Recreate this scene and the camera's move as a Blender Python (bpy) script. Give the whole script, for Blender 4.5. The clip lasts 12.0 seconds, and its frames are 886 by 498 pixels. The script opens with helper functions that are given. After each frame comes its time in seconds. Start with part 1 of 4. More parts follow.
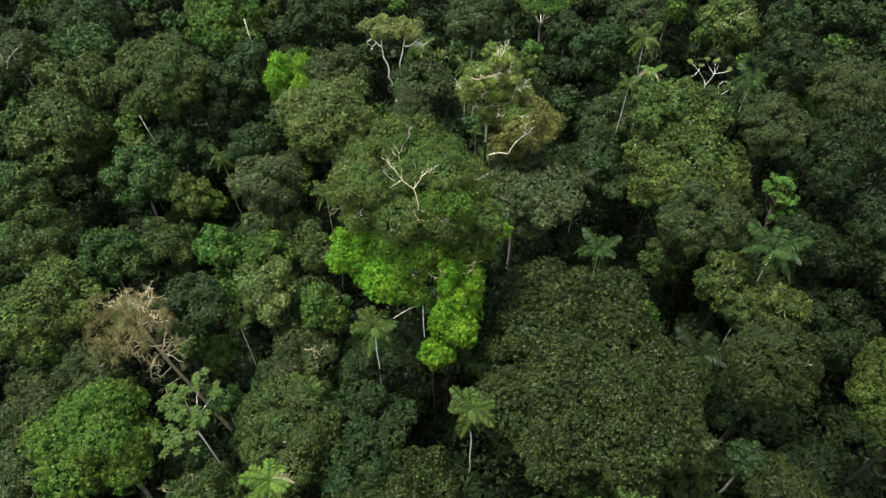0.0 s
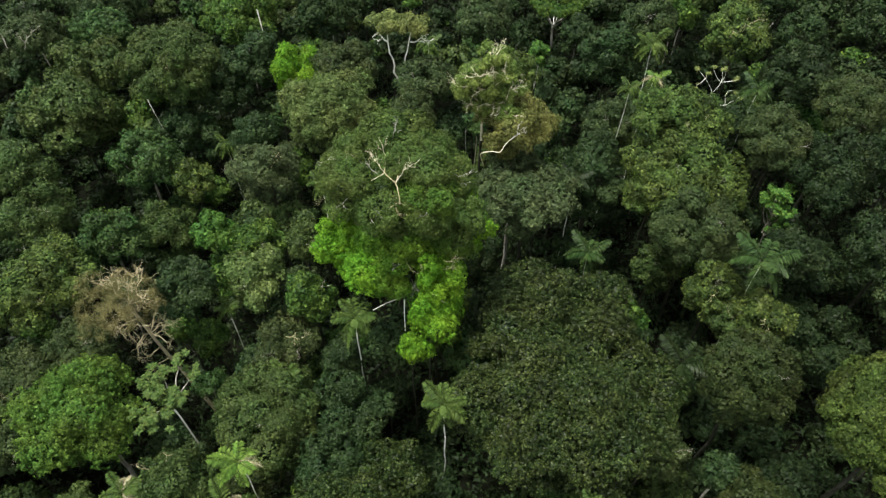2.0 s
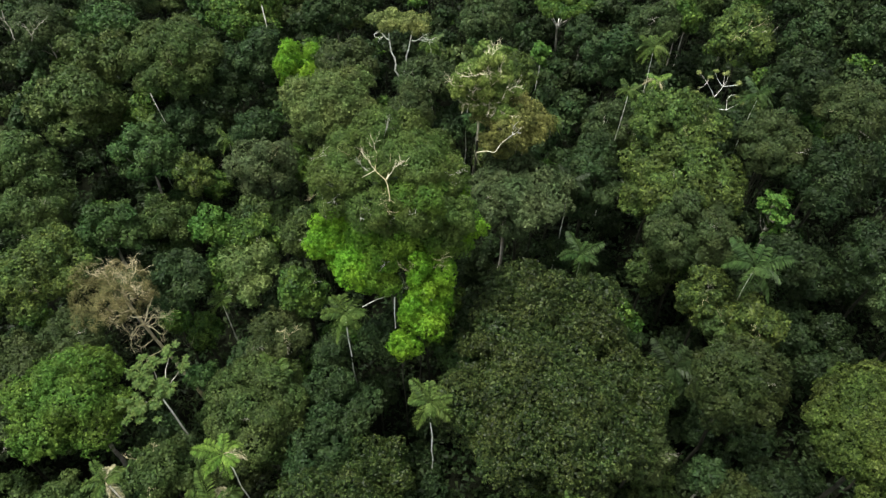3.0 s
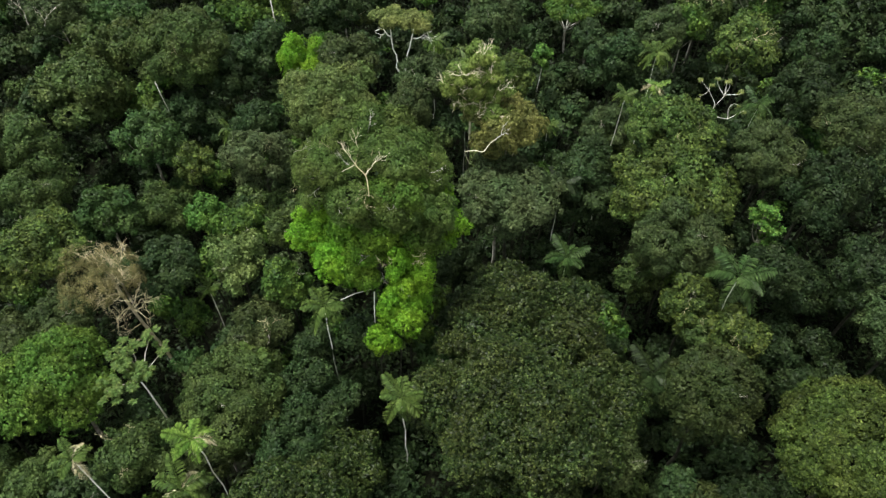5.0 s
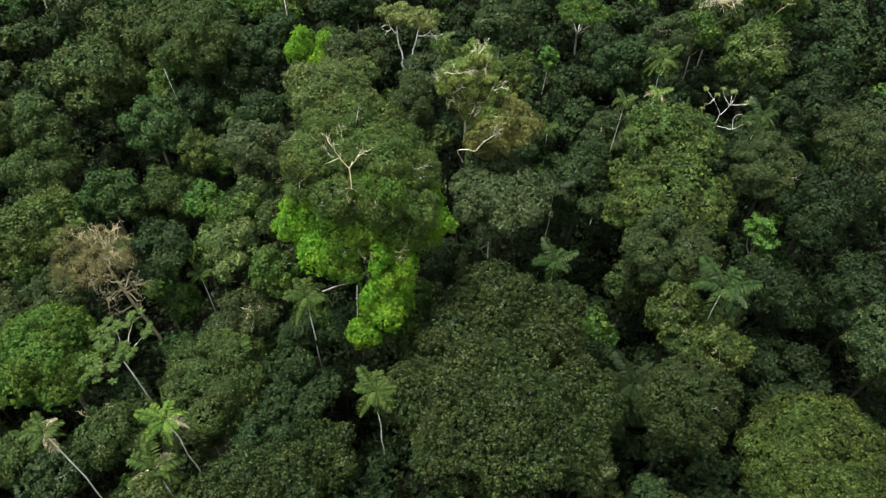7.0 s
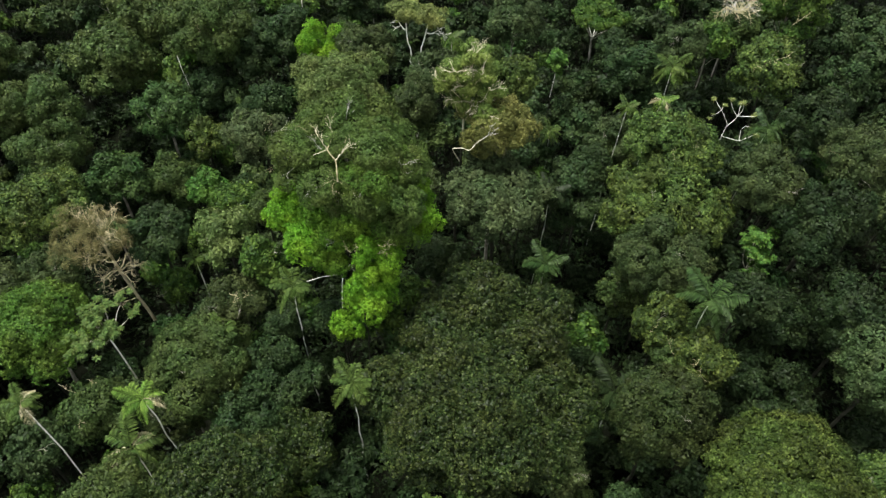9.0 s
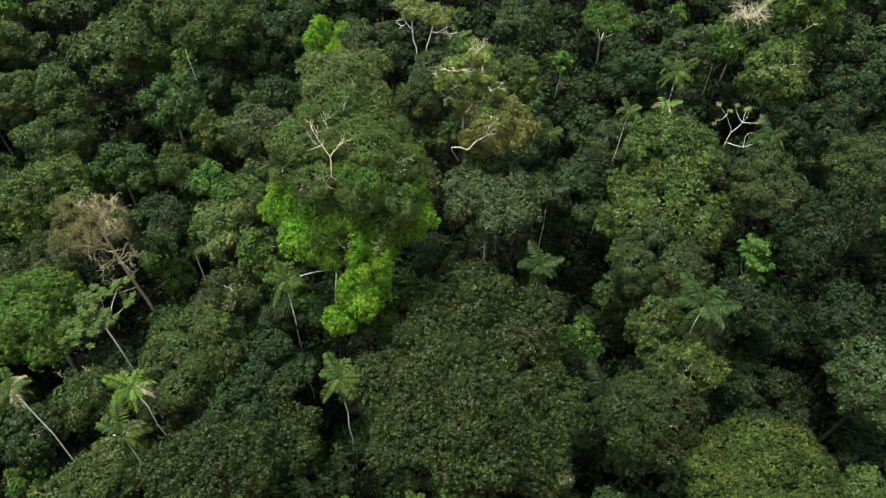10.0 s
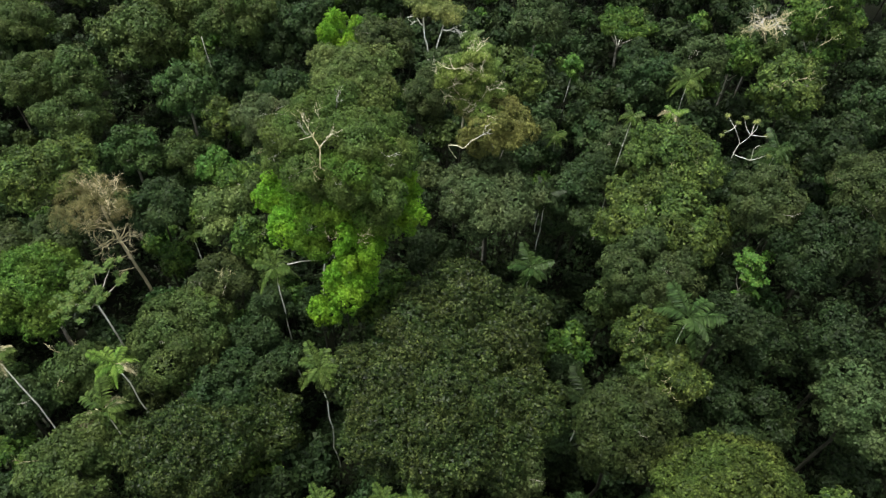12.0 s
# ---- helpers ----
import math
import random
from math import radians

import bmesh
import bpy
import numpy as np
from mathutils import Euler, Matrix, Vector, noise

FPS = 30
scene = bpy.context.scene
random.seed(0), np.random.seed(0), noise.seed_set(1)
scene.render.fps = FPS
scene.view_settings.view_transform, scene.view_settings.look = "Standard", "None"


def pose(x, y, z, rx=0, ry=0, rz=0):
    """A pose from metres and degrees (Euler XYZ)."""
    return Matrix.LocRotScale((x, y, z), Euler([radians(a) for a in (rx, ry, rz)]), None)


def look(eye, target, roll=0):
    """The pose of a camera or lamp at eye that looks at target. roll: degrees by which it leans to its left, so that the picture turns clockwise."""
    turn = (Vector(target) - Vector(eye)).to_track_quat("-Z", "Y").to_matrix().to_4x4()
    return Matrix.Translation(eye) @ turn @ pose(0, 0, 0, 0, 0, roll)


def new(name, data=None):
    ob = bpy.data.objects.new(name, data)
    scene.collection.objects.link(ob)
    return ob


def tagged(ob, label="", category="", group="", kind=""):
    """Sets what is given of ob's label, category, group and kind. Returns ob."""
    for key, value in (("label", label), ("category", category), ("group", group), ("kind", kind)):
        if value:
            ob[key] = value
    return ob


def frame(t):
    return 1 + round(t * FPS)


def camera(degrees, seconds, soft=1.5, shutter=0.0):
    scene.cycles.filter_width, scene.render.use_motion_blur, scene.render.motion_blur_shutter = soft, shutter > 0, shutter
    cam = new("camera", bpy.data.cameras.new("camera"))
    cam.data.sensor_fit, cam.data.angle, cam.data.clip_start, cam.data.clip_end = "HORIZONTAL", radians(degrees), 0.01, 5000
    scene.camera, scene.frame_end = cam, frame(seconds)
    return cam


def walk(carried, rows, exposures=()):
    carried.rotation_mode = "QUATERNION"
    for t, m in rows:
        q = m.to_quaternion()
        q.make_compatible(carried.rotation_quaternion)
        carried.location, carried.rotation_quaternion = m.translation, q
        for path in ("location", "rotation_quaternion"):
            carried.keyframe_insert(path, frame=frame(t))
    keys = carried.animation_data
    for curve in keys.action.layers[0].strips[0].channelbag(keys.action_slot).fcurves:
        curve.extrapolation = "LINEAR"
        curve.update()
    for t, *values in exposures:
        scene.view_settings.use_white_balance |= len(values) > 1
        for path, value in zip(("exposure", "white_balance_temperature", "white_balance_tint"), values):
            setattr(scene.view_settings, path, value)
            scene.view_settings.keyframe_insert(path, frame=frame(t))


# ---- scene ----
cam = camera(65.6, 12.0, soft=1.48)
METRES, EYE, TILT, LEAN, TURN = 28.0, 91.0, -50.0, 0.0, 0.0
ROWS = [
    (0.0, 0.0, 0.0, 0.0, -0.0, 0.0, 0.0),
    (0.5, 0.0437, -0.0033, -0.004, 0.51, -0.02, -0.77),
    (1.0, 0.086, -0.0062, -0.0073, 0.99, -0.05, -1.47),
    (1.5, 0.1273, -0.0087, -0.0094, 1.45, -0.08, -2.16),
    (2.0, 0.1673, -0.0108, -0.0114, 1.89, -0.11, -2.83),
    (2.5, 0.2081, -0.0121, -0.0125, 2.33, -0.13, -3.48),
    (3.0, 0.249, -0.0131, -0.0125, 2.73, -0.17, -4.08),
    (5.0, 0.4148, -0.0132, -0.0078, 4.37, -0.33, -6.48),
    (5.5, 0.4555, -0.0119, -0.005, 4.8, -0.41, -7.1),
    (6.0, 0.4969, -0.0102, -0.0025, 5.27, -0.47, -7.79),
    (6.5, 0.5387, -0.0078, 0.0003, 5.76, -0.53, -8.49),
    (7.0, 0.5797, -0.0051, 0.004, 6.25, -0.6, -9.21),
    (9.0, 0.7445, 0.0105, 0.0225, 8.36, -0.98, -12.16),
    (9.5, 0.7858, 0.0147, 0.0291, 8.93, -1.12, -12.95),
    (10.0, 0.8267, 0.0192, 0.0364, 9.5, -1.26, -13.74),
    (10.5, 0.8666, 0.0248, 0.0425, 10.07, -1.39, -14.52),
    (11.0, 0.9074, 0.0307, 0.0511, 10.65, -1.56, -15.3),
    (11.5, 0.9488, 0.0371, 0.0587, 11.24, -1.7, -16.08),
    (12.0, 0.9903, 0.0436, 0.0675, 11.83, -1.87, -16.85),
]
walk(cam, [(t, pose(0, 0, EYE, TILT, LEAN, TURN) @ pose(METRES * x, METRES * y, METRES * z, 90 + pitch, roll, yaw)) for t, x, y, z, yaw, pitch, roll in ROWS], [(0.0, 1.56)])

# ---- sky and light: a closed, bright overcast with a weak high sun behind it ----
world = bpy.data.worlds.new("overcast_sky")
world.use_nodes = True
scene.world = world
wn, wl = world.node_tree.nodes, world.node_tree.links
sky = wn.new("ShaderNodeTexSky")
sky.sky_type, sky.sun_disc = "NISHITA", False
sky.sun_elevation, sky.sun_rotation = radians(71.9), radians(-80.5)
sky.air_density, sky.dust_density, sky.ozone_density = 1.6, 4.0, 1.0
grey_sky = wn.new("ShaderNodeHueSaturation")
grey_sky.inputs["Saturation"].default_value = 0.25
wl.new(sky.outputs["Color"], grey_sky.inputs["Color"])
wl.new(grey_sky.outputs["Color"], wn["Background"].inputs["Color"])
wn["Background"].inputs["Strength"].default_value = 0.097

sun = new("sun", bpy.data.lights.new("sun", "SUN"))
sun.data.energy, sun.data.angle, sun.data.color = 2.1, radians(14), (1.0, 0.98, 0.93)
sun.matrix_world = look((-36, 66, 112), (0, 60, 0))


# ---- materials ----
def nodes_of(name):
    m = bpy.data.materials.new(name)
    m.use_nodes = True
    return m, m.node_tree.nodes, m.node_tree.links, m.node_tree.nodes["Principled BSDF"]


def leaf_material(name, shade, mid, tip, rough=0.5, through_light=0.18, patch=0.35, gloss=0.08):
    """Foliage: every leaf has a tone of its own, patches of the crown differ, and trees differ slightly."""
    m, n, l, bsdf = nodes_of(name)
    geo = n.new("ShaderNodeNewGeometry")
    ramp = n.new("ShaderNodeValToRGB")
    shade, tip = [a * 0.46 + b * 0.14 for a, b in zip(shade, mid)], [a * 0.54 + b * 0.08 for a, b in zip(tip, mid)]
    mid = [a * 0.62 for a in mid]
    ramp.color_ramp.elements[0].color, ramp.color_ramp.elements[1].color = (*shade, 1), (*tip, 1)
    ramp.color_ramp.elements[1].position = 0.97
    e = ramp.color_ramp.elements.new(0.55)
    e.color = (*mid, 1)
    l.new(geo.outputs["Random Per Island"], ramp.inputs["Fac"])
    coord = n.new("ShaderNodeTexCoord")
    spot = n.new("ShaderNodeTexNoise")
    spot.inputs["Scale"].default_value, spot.inputs["Detail"].default_value = 0.38, 3.0
    l.new(coord.outputs["Object"], spot.inputs["Vector"])
    info = n.new("ShaderNodeObjectInfo")
    value = n.new("ShaderNodeMapRange")
    value.inputs["From Min"].default_value, value.inputs["From Max"].default_value = 0.3, 0.7
    value.inputs["To Min"].default_value, value.inputs["To Max"].default_value = 1 - patch, 1 + patch
    l.new(spot.outputs["Fac"], value.inputs["Value"])
    fleck = n.new("ShaderNodeTexNoise")
    fleck.inputs["Scale"].default_value, fleck.inputs["Detail"].default_value = 2.4, 2.0
    l.new(coord.outputs["Object"], fleck.inputs["Vector"])
    grain = n.new("ShaderNodeMapRange")
    grain.inputs["From Min"].default_value, grain.inputs["From Max"].default_value = 0.33, 0.67
    grain.inputs["To Min"].default_value, grain.inputs["To Max"].default_value = 0.66, 1.36
    l.new(fleck.outputs["Fac"], grain.inputs["Value"])
    tone = n.new("ShaderNodeMath")
    tone.operation = "MULTIPLY"
    l.new(value.outputs["Result"], tone.inputs[0])
    l.new(grain.outputs["Result"], tone.inputs[1])
    hue = n.new("ShaderNodeMapRange")
    hue.inputs["To Min"].default_value, hue.inputs["To Max"].default_value = 0.497, 0.510
    l.new(info.outputs["Random"], hue.inputs["Value"])
    age = n.new("ShaderNodeTexNoise")
    age.inputs["Scale"].default_value, age.inputs["Detail"].default_value = 0.24, 2.0
    l.new(coord.outputs["Object"], age.inputs["Vector"])
    turn = n.new("ShaderNodeMapRange")
    turn.inputs["From Min"].default_value, turn.inputs["From Max"].default_value = 0.35, 0.65
    turn.inputs["To Min"].default_value, turn.inputs["To Max"].default_value = 0.014, -0.018
    l.new(age.outputs["Fac"], turn.inputs["Value"])
    drift = n.new("ShaderNodeMath")
    l.new(hue.outputs["Result"], drift.inputs[0])
    l.new(turn.outputs["Result"], drift.inputs[1])
    mix = n.new("ShaderNodeHueSaturation")
    l.new(ramp.outputs["Color"], mix.inputs["Color"])
    l.new(tone.outputs["Value"], mix.inputs["Value"])
    l.new(drift.outputs["Value"], mix.inputs["Hue"])
    l.new(mix.outputs["Color"], bsdf.inputs["Base Color"])
    bsdf.inputs["Roughness"].default_value = rough
    bsdf.inputs["Specular IOR Level"].default_value = gloss
    thin = n.new("ShaderNodeBsdfTranslucent")
    l.new(mix.outputs["Color"], thin.inputs["Color"])
    both = n.new("ShaderNodeMixShader")
    both.inputs["Fac"].default_value = through_light
    l.new(bsdf.outputs["BSDF"], both.inputs[1])
    l.new(thin.outputs["BSDF"], both.inputs[2])
    l.new(both.outputs["Shader"], n["Material Output"].inputs["Surface"])
    return m


def bark_material(name, dark, light, scale=1.2):
    """Bark: blotches of lichen over fine vertical fissures."""
    m, n, l, bsdf = nodes_of(name)
    coord = n.new("ShaderNodeTexCoord")
    blotch = n.new("ShaderNodeTexNoise")
    blotch.inputs["Scale"].default_value, blotch.inputs["Detail"].default_value = scale, 6.0
    ramp = n.new("ShaderNodeValToRGB")
    ramp.color_ramp.elements[0].color, ramp.color_ramp.elements[1].color = (*dark, 1), (*light, 1)
    ramp.color_ramp.elements[0].position, ramp.color_ramp.elements[1].position = 0.36, 0.62
    l.new(coord.outputs["Object"], blotch.inputs["Vector"])
    l.new(blotch.outputs["Fac"], ramp.inputs["Fac"])
    l.new(ramp.outputs["Color"], bsdf.inputs["Base Color"])
    bump = n.new("ShaderNodeBump")
    bump.inputs["Strength"].default_value, bump.inputs["Distance"].default_value = 0.5, 0.03
    fissure = n.new("ShaderNodeTexNoise")
    fissure.inputs["Scale"].default_value = 9.0
    l.new(coord.outputs["Object"], fissure.inputs["Vector"])
    l.new(fissure.outputs["Fac"], bump.inputs["Height"])
    l.new(bump.outputs["Normal"], bsdf.inputs["Normal"])
    bsdf.inputs["Roughness"].default_value = 0.85
    bsdf.inputs["Specular IOR Level"].default_value = 0.12
    return m


def soil_material():
    m, n, l, bsdf = nodes_of("leaf_litter")
    coord = n.new("ShaderNodeTexCoord")
    big, small = n.new("ShaderNodeTexNoise"), n.new("ShaderNodeTexNoise")
    big.inputs["Scale"].default_value, small.inputs["Scale"].default_value = 0.08, 2.5
    small.inputs["Detail"].default_value = 8.0
    ramp = n.new("ShaderNodeValToRGB")
    # near black, far below litter brown: the gaps' shade is in this colour
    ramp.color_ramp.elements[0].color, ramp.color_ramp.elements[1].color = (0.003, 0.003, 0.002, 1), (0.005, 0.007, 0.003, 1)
    add = n.new("ShaderNodeMath")
    add.operation = "MULTIPLY_ADD"
    add.inputs[1].default_value, add.inputs[2].default_value = 0.5, 0.0
    l.new(coord.outputs["Object"], big.inputs["Vector"])
    l.new(coord.outputs["Object"], small.inputs["Vector"])
    l.new(small.outputs["Fac"], add.inputs[0])
    half = n.new("ShaderNodeMath")
    half.operation = "MULTIPLY_ADD"
    half.inputs[1].default_value = 0.5
    l.new(big.outputs["Fac"], half.inputs[0])
    l.new(add.outputs["Value"], half.inputs[2])
    l.new(half.outputs["Value"], ramp.inputs["Fac"])
    l.new(ramp.outputs["Color"], bsdf.inputs["Base Color"])
    bump = n.new("ShaderNodeBump")
    bump.inputs["Distance"].default_value = 0.15
    l.new(small.outputs["Fac"], bump.inputs["Height"])
    l.new(bump.outputs["Normal"], bsdf.inputs["Normal"])
    bsdf.inputs["Roughness"].default_value = 0.95
    bsdf.inputs["Specular IOR Level"].default_value = 0.04
    return m


LEAF = {
    "dark": leaf_material("dark_green_leaves", (0.020, 0.040, 0.014), (0.035, 0.064, 0.021), (0.064, 0.106, 0.036)),
    "green": leaf_material("mid_green_leaves", (0.032, 0.064, 0.014), (0.058, 0.120, 0.022), (0.140, 0.235, 0.041)),
    "olive": leaf_material("olive_green_leaves", (0.035, 0.058, 0.016), (0.060, 0.097, 0.026), (0.114, 0.164, 0.046)),
    "yellow": leaf_material("yellow_green_leaves", (0.038, 0.066, 0.017), (0.066, 0.108, 0.026), (0.152, 0.216, 0.045), patch=0.55),
    "palegreen": leaf_material("pale_green_leaves", (0.104, 0.160, 0.034), (0.170, 0.252, 0.053), (0.285, 0.380, 0.100)),
    "ash": leaf_material("ashy_green_leaves", (0.045, 0.066, 0.025), (0.074, 0.106, 0.040), (0.130, 0.172, 0.068)),
    "mustard": leaf_material("mustard_green_leaves", (0.032, 0.053, 0.014), (0.057, 0.089, 0.021), (0.145, 0.192, 0.040), patch=0.5),
    "blue": leaf_material("bluish_green_leaves", (0.028, 0.056, 0.017), (0.047, 0.096, 0.027), (0.086, 0.164, 0.044)),
    "grey": leaf_material("grey_green_leaves", (0.031, 0.050, 0.017), (0.051, 0.083, 0.028), (0.100, 0.146, 0.053)),
    "brown": leaf_material("brownish_olive_leaves", (0.032, 0.047, 0.015), (0.052, 0.078, 0.025), (0.094, 0.124, 0.042)),
    "bright": leaf_material("fresh_green_leaves", (0.042, 0.092, 0.017), (0.074, 0.164, 0.029), (0.138, 0.268, 0.048)),
    "leafgreen": leaf_material("leaf_green_leaves", (0.041, 0.086, 0.014), (0.073, 0.154, 0.023), (0.152, 0.268, 0.043), patch=0.3),
    "lime": leaf_material("lime_vine_leaves", (0.098, 0.215, 0.016), (0.160, 0.348, 0.024), (0.236, 0.480, 0.040), patch=0.2, through_light=0.32),
    "limedull": leaf_material("faded_vine_leaves", (0.084, 0.170, 0.020), (0.136, 0.272, 0.029), (0.206, 0.390, 0.046), through_light=0.32),
    "feather": leaf_material("feathery_olive_leaves", (0.046, 0.081, 0.019), (0.074, 0.124, 0.028), (0.124, 0.194, 0.044), patch=0.3),
    "vinegreen": leaf_material("green_vine_leaves", (0.053, 0.098, 0.016), (0.084, 0.156, 0.023), (0.128, 0.222, 0.035), patch=0.3),
    "sage": leaf_material("sage_green_leaves", (0.062, 0.098, 0.026), (0.104, 0.156, 0.042), (0.186, 0.252, 0.080)),
    # the much paler tip tone also paints glints on the shiny leaves
    "gloss": leaf_material("glossy_dark_leaves", (0.014, 0.025, 0.006), (0.024, 0.043, 0.010), (0.098, 0.132, 0.035), rough=0.42, gloss=0.11),
    "dry": leaf_material("dry_tan_leaves", (0.100, 0.098, 0.036), (0.160, 0.150, 0.056), (0.250, 0.232, 0.098)),
    "pale": leaf_material("pale_olive_leaves", (0.097, 0.127, 0.035), (0.162, 0.205, 0.056), (0.281, 0.324, 0.108)),
    "tawny": leaf_material("tawny_olive_leaves", (0.092, 0.104, 0.027), (0.152, 0.166, 0.044), (0.265, 0.268, 0.080)),
    "deep": leaf_material("deep_olive_leaves", (0.021, 0.033, 0.009), (0.035, 0.053, 0.0155), (0.066, 0.089, 0.026)),
    # leaf green darkened below its own tone to paint in understorey shade
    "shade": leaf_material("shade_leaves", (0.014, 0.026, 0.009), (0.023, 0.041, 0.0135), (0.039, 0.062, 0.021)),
    "domeleaf": leaf_material("soft_olive_leaves", (0.029, 0.044, 0.010), (0.050, 0.076, 0.015), (0.126, 0.166, 0.035), patch=0.5),
    "star": leaf_material("pale_lobed_leaves", (0.048, 0.084, 0.020), (0.082, 0.138, 0.031), (0.130, 0.195, 0.048), patch=0.15),
    "palm": leaf_material("palm_leaflets", (0.050, 0.083, 0.018), (0.082, 0.131, 0.029), (0.130, 0.190, 0.045), rough=0.42, patch=0.15),
    "yellowpalm": leaf_material("sunlit_palm_leaflets", (0.088, 0.156, 0.025), (0.138, 0.239, 0.037), (0.200, 0.312, 0.062), rough=0.42, patch=0.15),
    "bluepalm": leaf_material("bluish_palm_leaflets", (0.030, 0.057, 0.015), (0.050, 0.091, 0.024), (0.080, 0.135, 0.038), rough=0.42, patch=0.15),
    # shaded copy of the palm leaflets: the gloom is put into their green
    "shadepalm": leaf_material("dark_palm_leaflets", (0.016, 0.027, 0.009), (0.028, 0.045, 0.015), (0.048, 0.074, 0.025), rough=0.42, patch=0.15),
    "deadpalm": leaf_material("withered_palm_leaflets", (0.260, 0.235, 0.120), (0.400, 0.370, 0.215), (0.560, 0.530, 0.350)),
}
BARK = {
    "pale": bark_material("pale_grey_bark", (0.20, 0.18, 0.14), (0.46, 0.43, 0.37)),
    "white": bark_material("whitish_bark", (0.80, 0.78, 0.69), (0.92, 0.90, 0.83)),
    # grey-brown bark coloured much darker, so trunks sink into the gaps' shade
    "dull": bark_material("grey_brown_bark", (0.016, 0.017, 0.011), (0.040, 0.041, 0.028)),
    "tan": bark_material("cream_dead_bark", (0.36, 0.315, 0.18), (0.53, 0.475, 0.30)),
    "cream": bark_material("cream_bark", (0.52, 0.47, 0.31), (0.74, 0.69, 0.51)),
    "bleached": bark_material("bleached_bark", (0.38, 0.37, 0.32), (0.56, 0.54, 0.48)),
}
SOIL = soil_material()


# ---- mesh helpers ----
def mesh_from(name, verts, faces, material, smooth=False):
    me = bpy.data.meshes.new(name)
    verts = np.asarray(verts, np.float32).reshape(-1, 3)
    faces = np.asarray(faces, np.int32)
    k = faces.shape[1]
    me.vertices.add(len(verts))
    me.vertices.foreach_set("co", verts.ravel())
    me.loops.add(faces.size)
    me.loops.foreach_set("vertex_index", faces.ravel())
    me.polygons.add(len(faces))
    me.polygons.foreach_set("loop_start", np.arange(0, faces.size, k, dtype=np.int32))
    if smooth:
        me.polygons.foreach_set("use_smooth", np.ones(len(faces), bool))
    me.materials.append(material)
    me.update(calc_edges=True)
    return me


def part(name, me, parent, m=None, label=""):
    ob = new(name, me)
    ob.parent = parent
    if m is not None:
        ob.matrix_basis = m
    return tagged(ob, label)


def unit(v):
    return v / np.maximum(np.linalg.norm(v, axis=-1, keepdims=True), 1e-9)


def tube(points, radii, sides=6):
    """Vertices and quads of a tapering tube along points, closed to a tip at its end."""
    p = np.asarray(points, float)
    tang = unit(np.gradient(p, axis=0))
    ref = np.where(np.abs(tang[:, 2:3]) > 0.9, np.array([[1.0, 0, 0]]), np.array([[0, 0, 1.0]]))
    a = unit(np.cross(tang, ref))
    b = np.cross(tang, a)
    ang = np.arange(sides) * 2 * math.pi / sides
    r = np.asarray(radii, float)[:, None, None]
    ring = p[:, None] + r * (np.cos(ang)[None, :, None] * a[:, None] + np.sin(ang)[None, :, None] * b[:, None])
    i, j = np.meshgrid(np.arange(len(p) - 1), np.arange(sides), indexing="ij")
    k = (j + 1) % sides
    faces = np.stack([i * sides + j, i * sides + k, (i + 1) * sides + k, (i + 1) * sides + j], -1).reshape(-1, 4)
    return ring.reshape(-1, 3), faces


def joined(pieces):
    vs, fs, at = [], [], 0
    for v, f in pieces:
        vs.append(v)
        fs.append(np.asarray(f) + at)
        at += len(v)
    return np.concatenate(vs), np.concatenate(fs)


def bent(a, b, rng, bow=0.12, n=7):
    """A crooked line from a to b, as limbs grow."""
    a, b = np.asarray(a, float), np.asarray(b, float)
    s = np.linspace(0, 1, n)[:, None]
    size = np.linalg.norm(b - a)
    kink = np.cumsum(rng.normal(0, 1, (n, 3)), 0)
    kink -= s * kink[-1]
    rise = np.array([0, 0, 1.0]) * (np.sin(s * math.pi) * 0.10 * size)
    return a + (b - a) * s + kink * bow * size / n - rise * 0.6


def leaves(pos, nrm, rng, length, width, wild=0.55):
    """Small pointed leaves at pos, facing roughly along nrm, each with a slight droop to its tip."""
    n = len(pos)
    nn = unit(nrm + rng.normal(0, wild, (n, 3)))
    a = unit(np.cross(nn, rng.normal(0, 1, (n, 3))))
    a[:, 2] -= 0.25
    a = unit(a)
    b = unit(np.cross(nn, a))
    size = rng.uniform(0.7, 1.3, (n, 1))
    ha, hb = a * length * size / 2, b * width * size / 2
    v = np.stack([pos - ha * 0.8 - hb, pos + ha * 1.2 - nn * length * 0.08, pos - ha * 0.8 + hb], 1).reshape(-1, 3)
    return v, np.arange(3 * n).reshape(-1, 3)


def lobes_of(R, H, rng, lobe, uneven=1.0):
    """Centres and radii of the rounded boughs that make up a crown of half-width R and half-height H round its centre."""
    lr = min(max(R * lobe, 0.9), 3.4)
    a, h = max(R - 0.75 * lr, 0.3 * R), max(H - 0.65 * lr, 0.3 * H)
    n = max(6, int(1.05 * 4 * math.pi * (a * a * 2 + a * h) / 3 / (2.4 * lr * lr)))
    up = 1 - 1.72 * (np.arange(n) + 0.5) / n
    ang = np.arange(n) * 2.39996 + rng.uniform(0, 6.28)
    flat = np.sqrt(1 - up ** 2)
    c = np.stack([np.cos(ang) * flat * a, np.sin(ang) * flat * a, up * h], 1)
    c += rng.normal(0, 0.24 * uneven, c.shape) * lr
    low = np.where(up < -0.2, 0.85, 1.0)
    return c, lr * rng.uniform(1 - 0.35 * uneven, 1 + 0.3 * uneven, n) * low


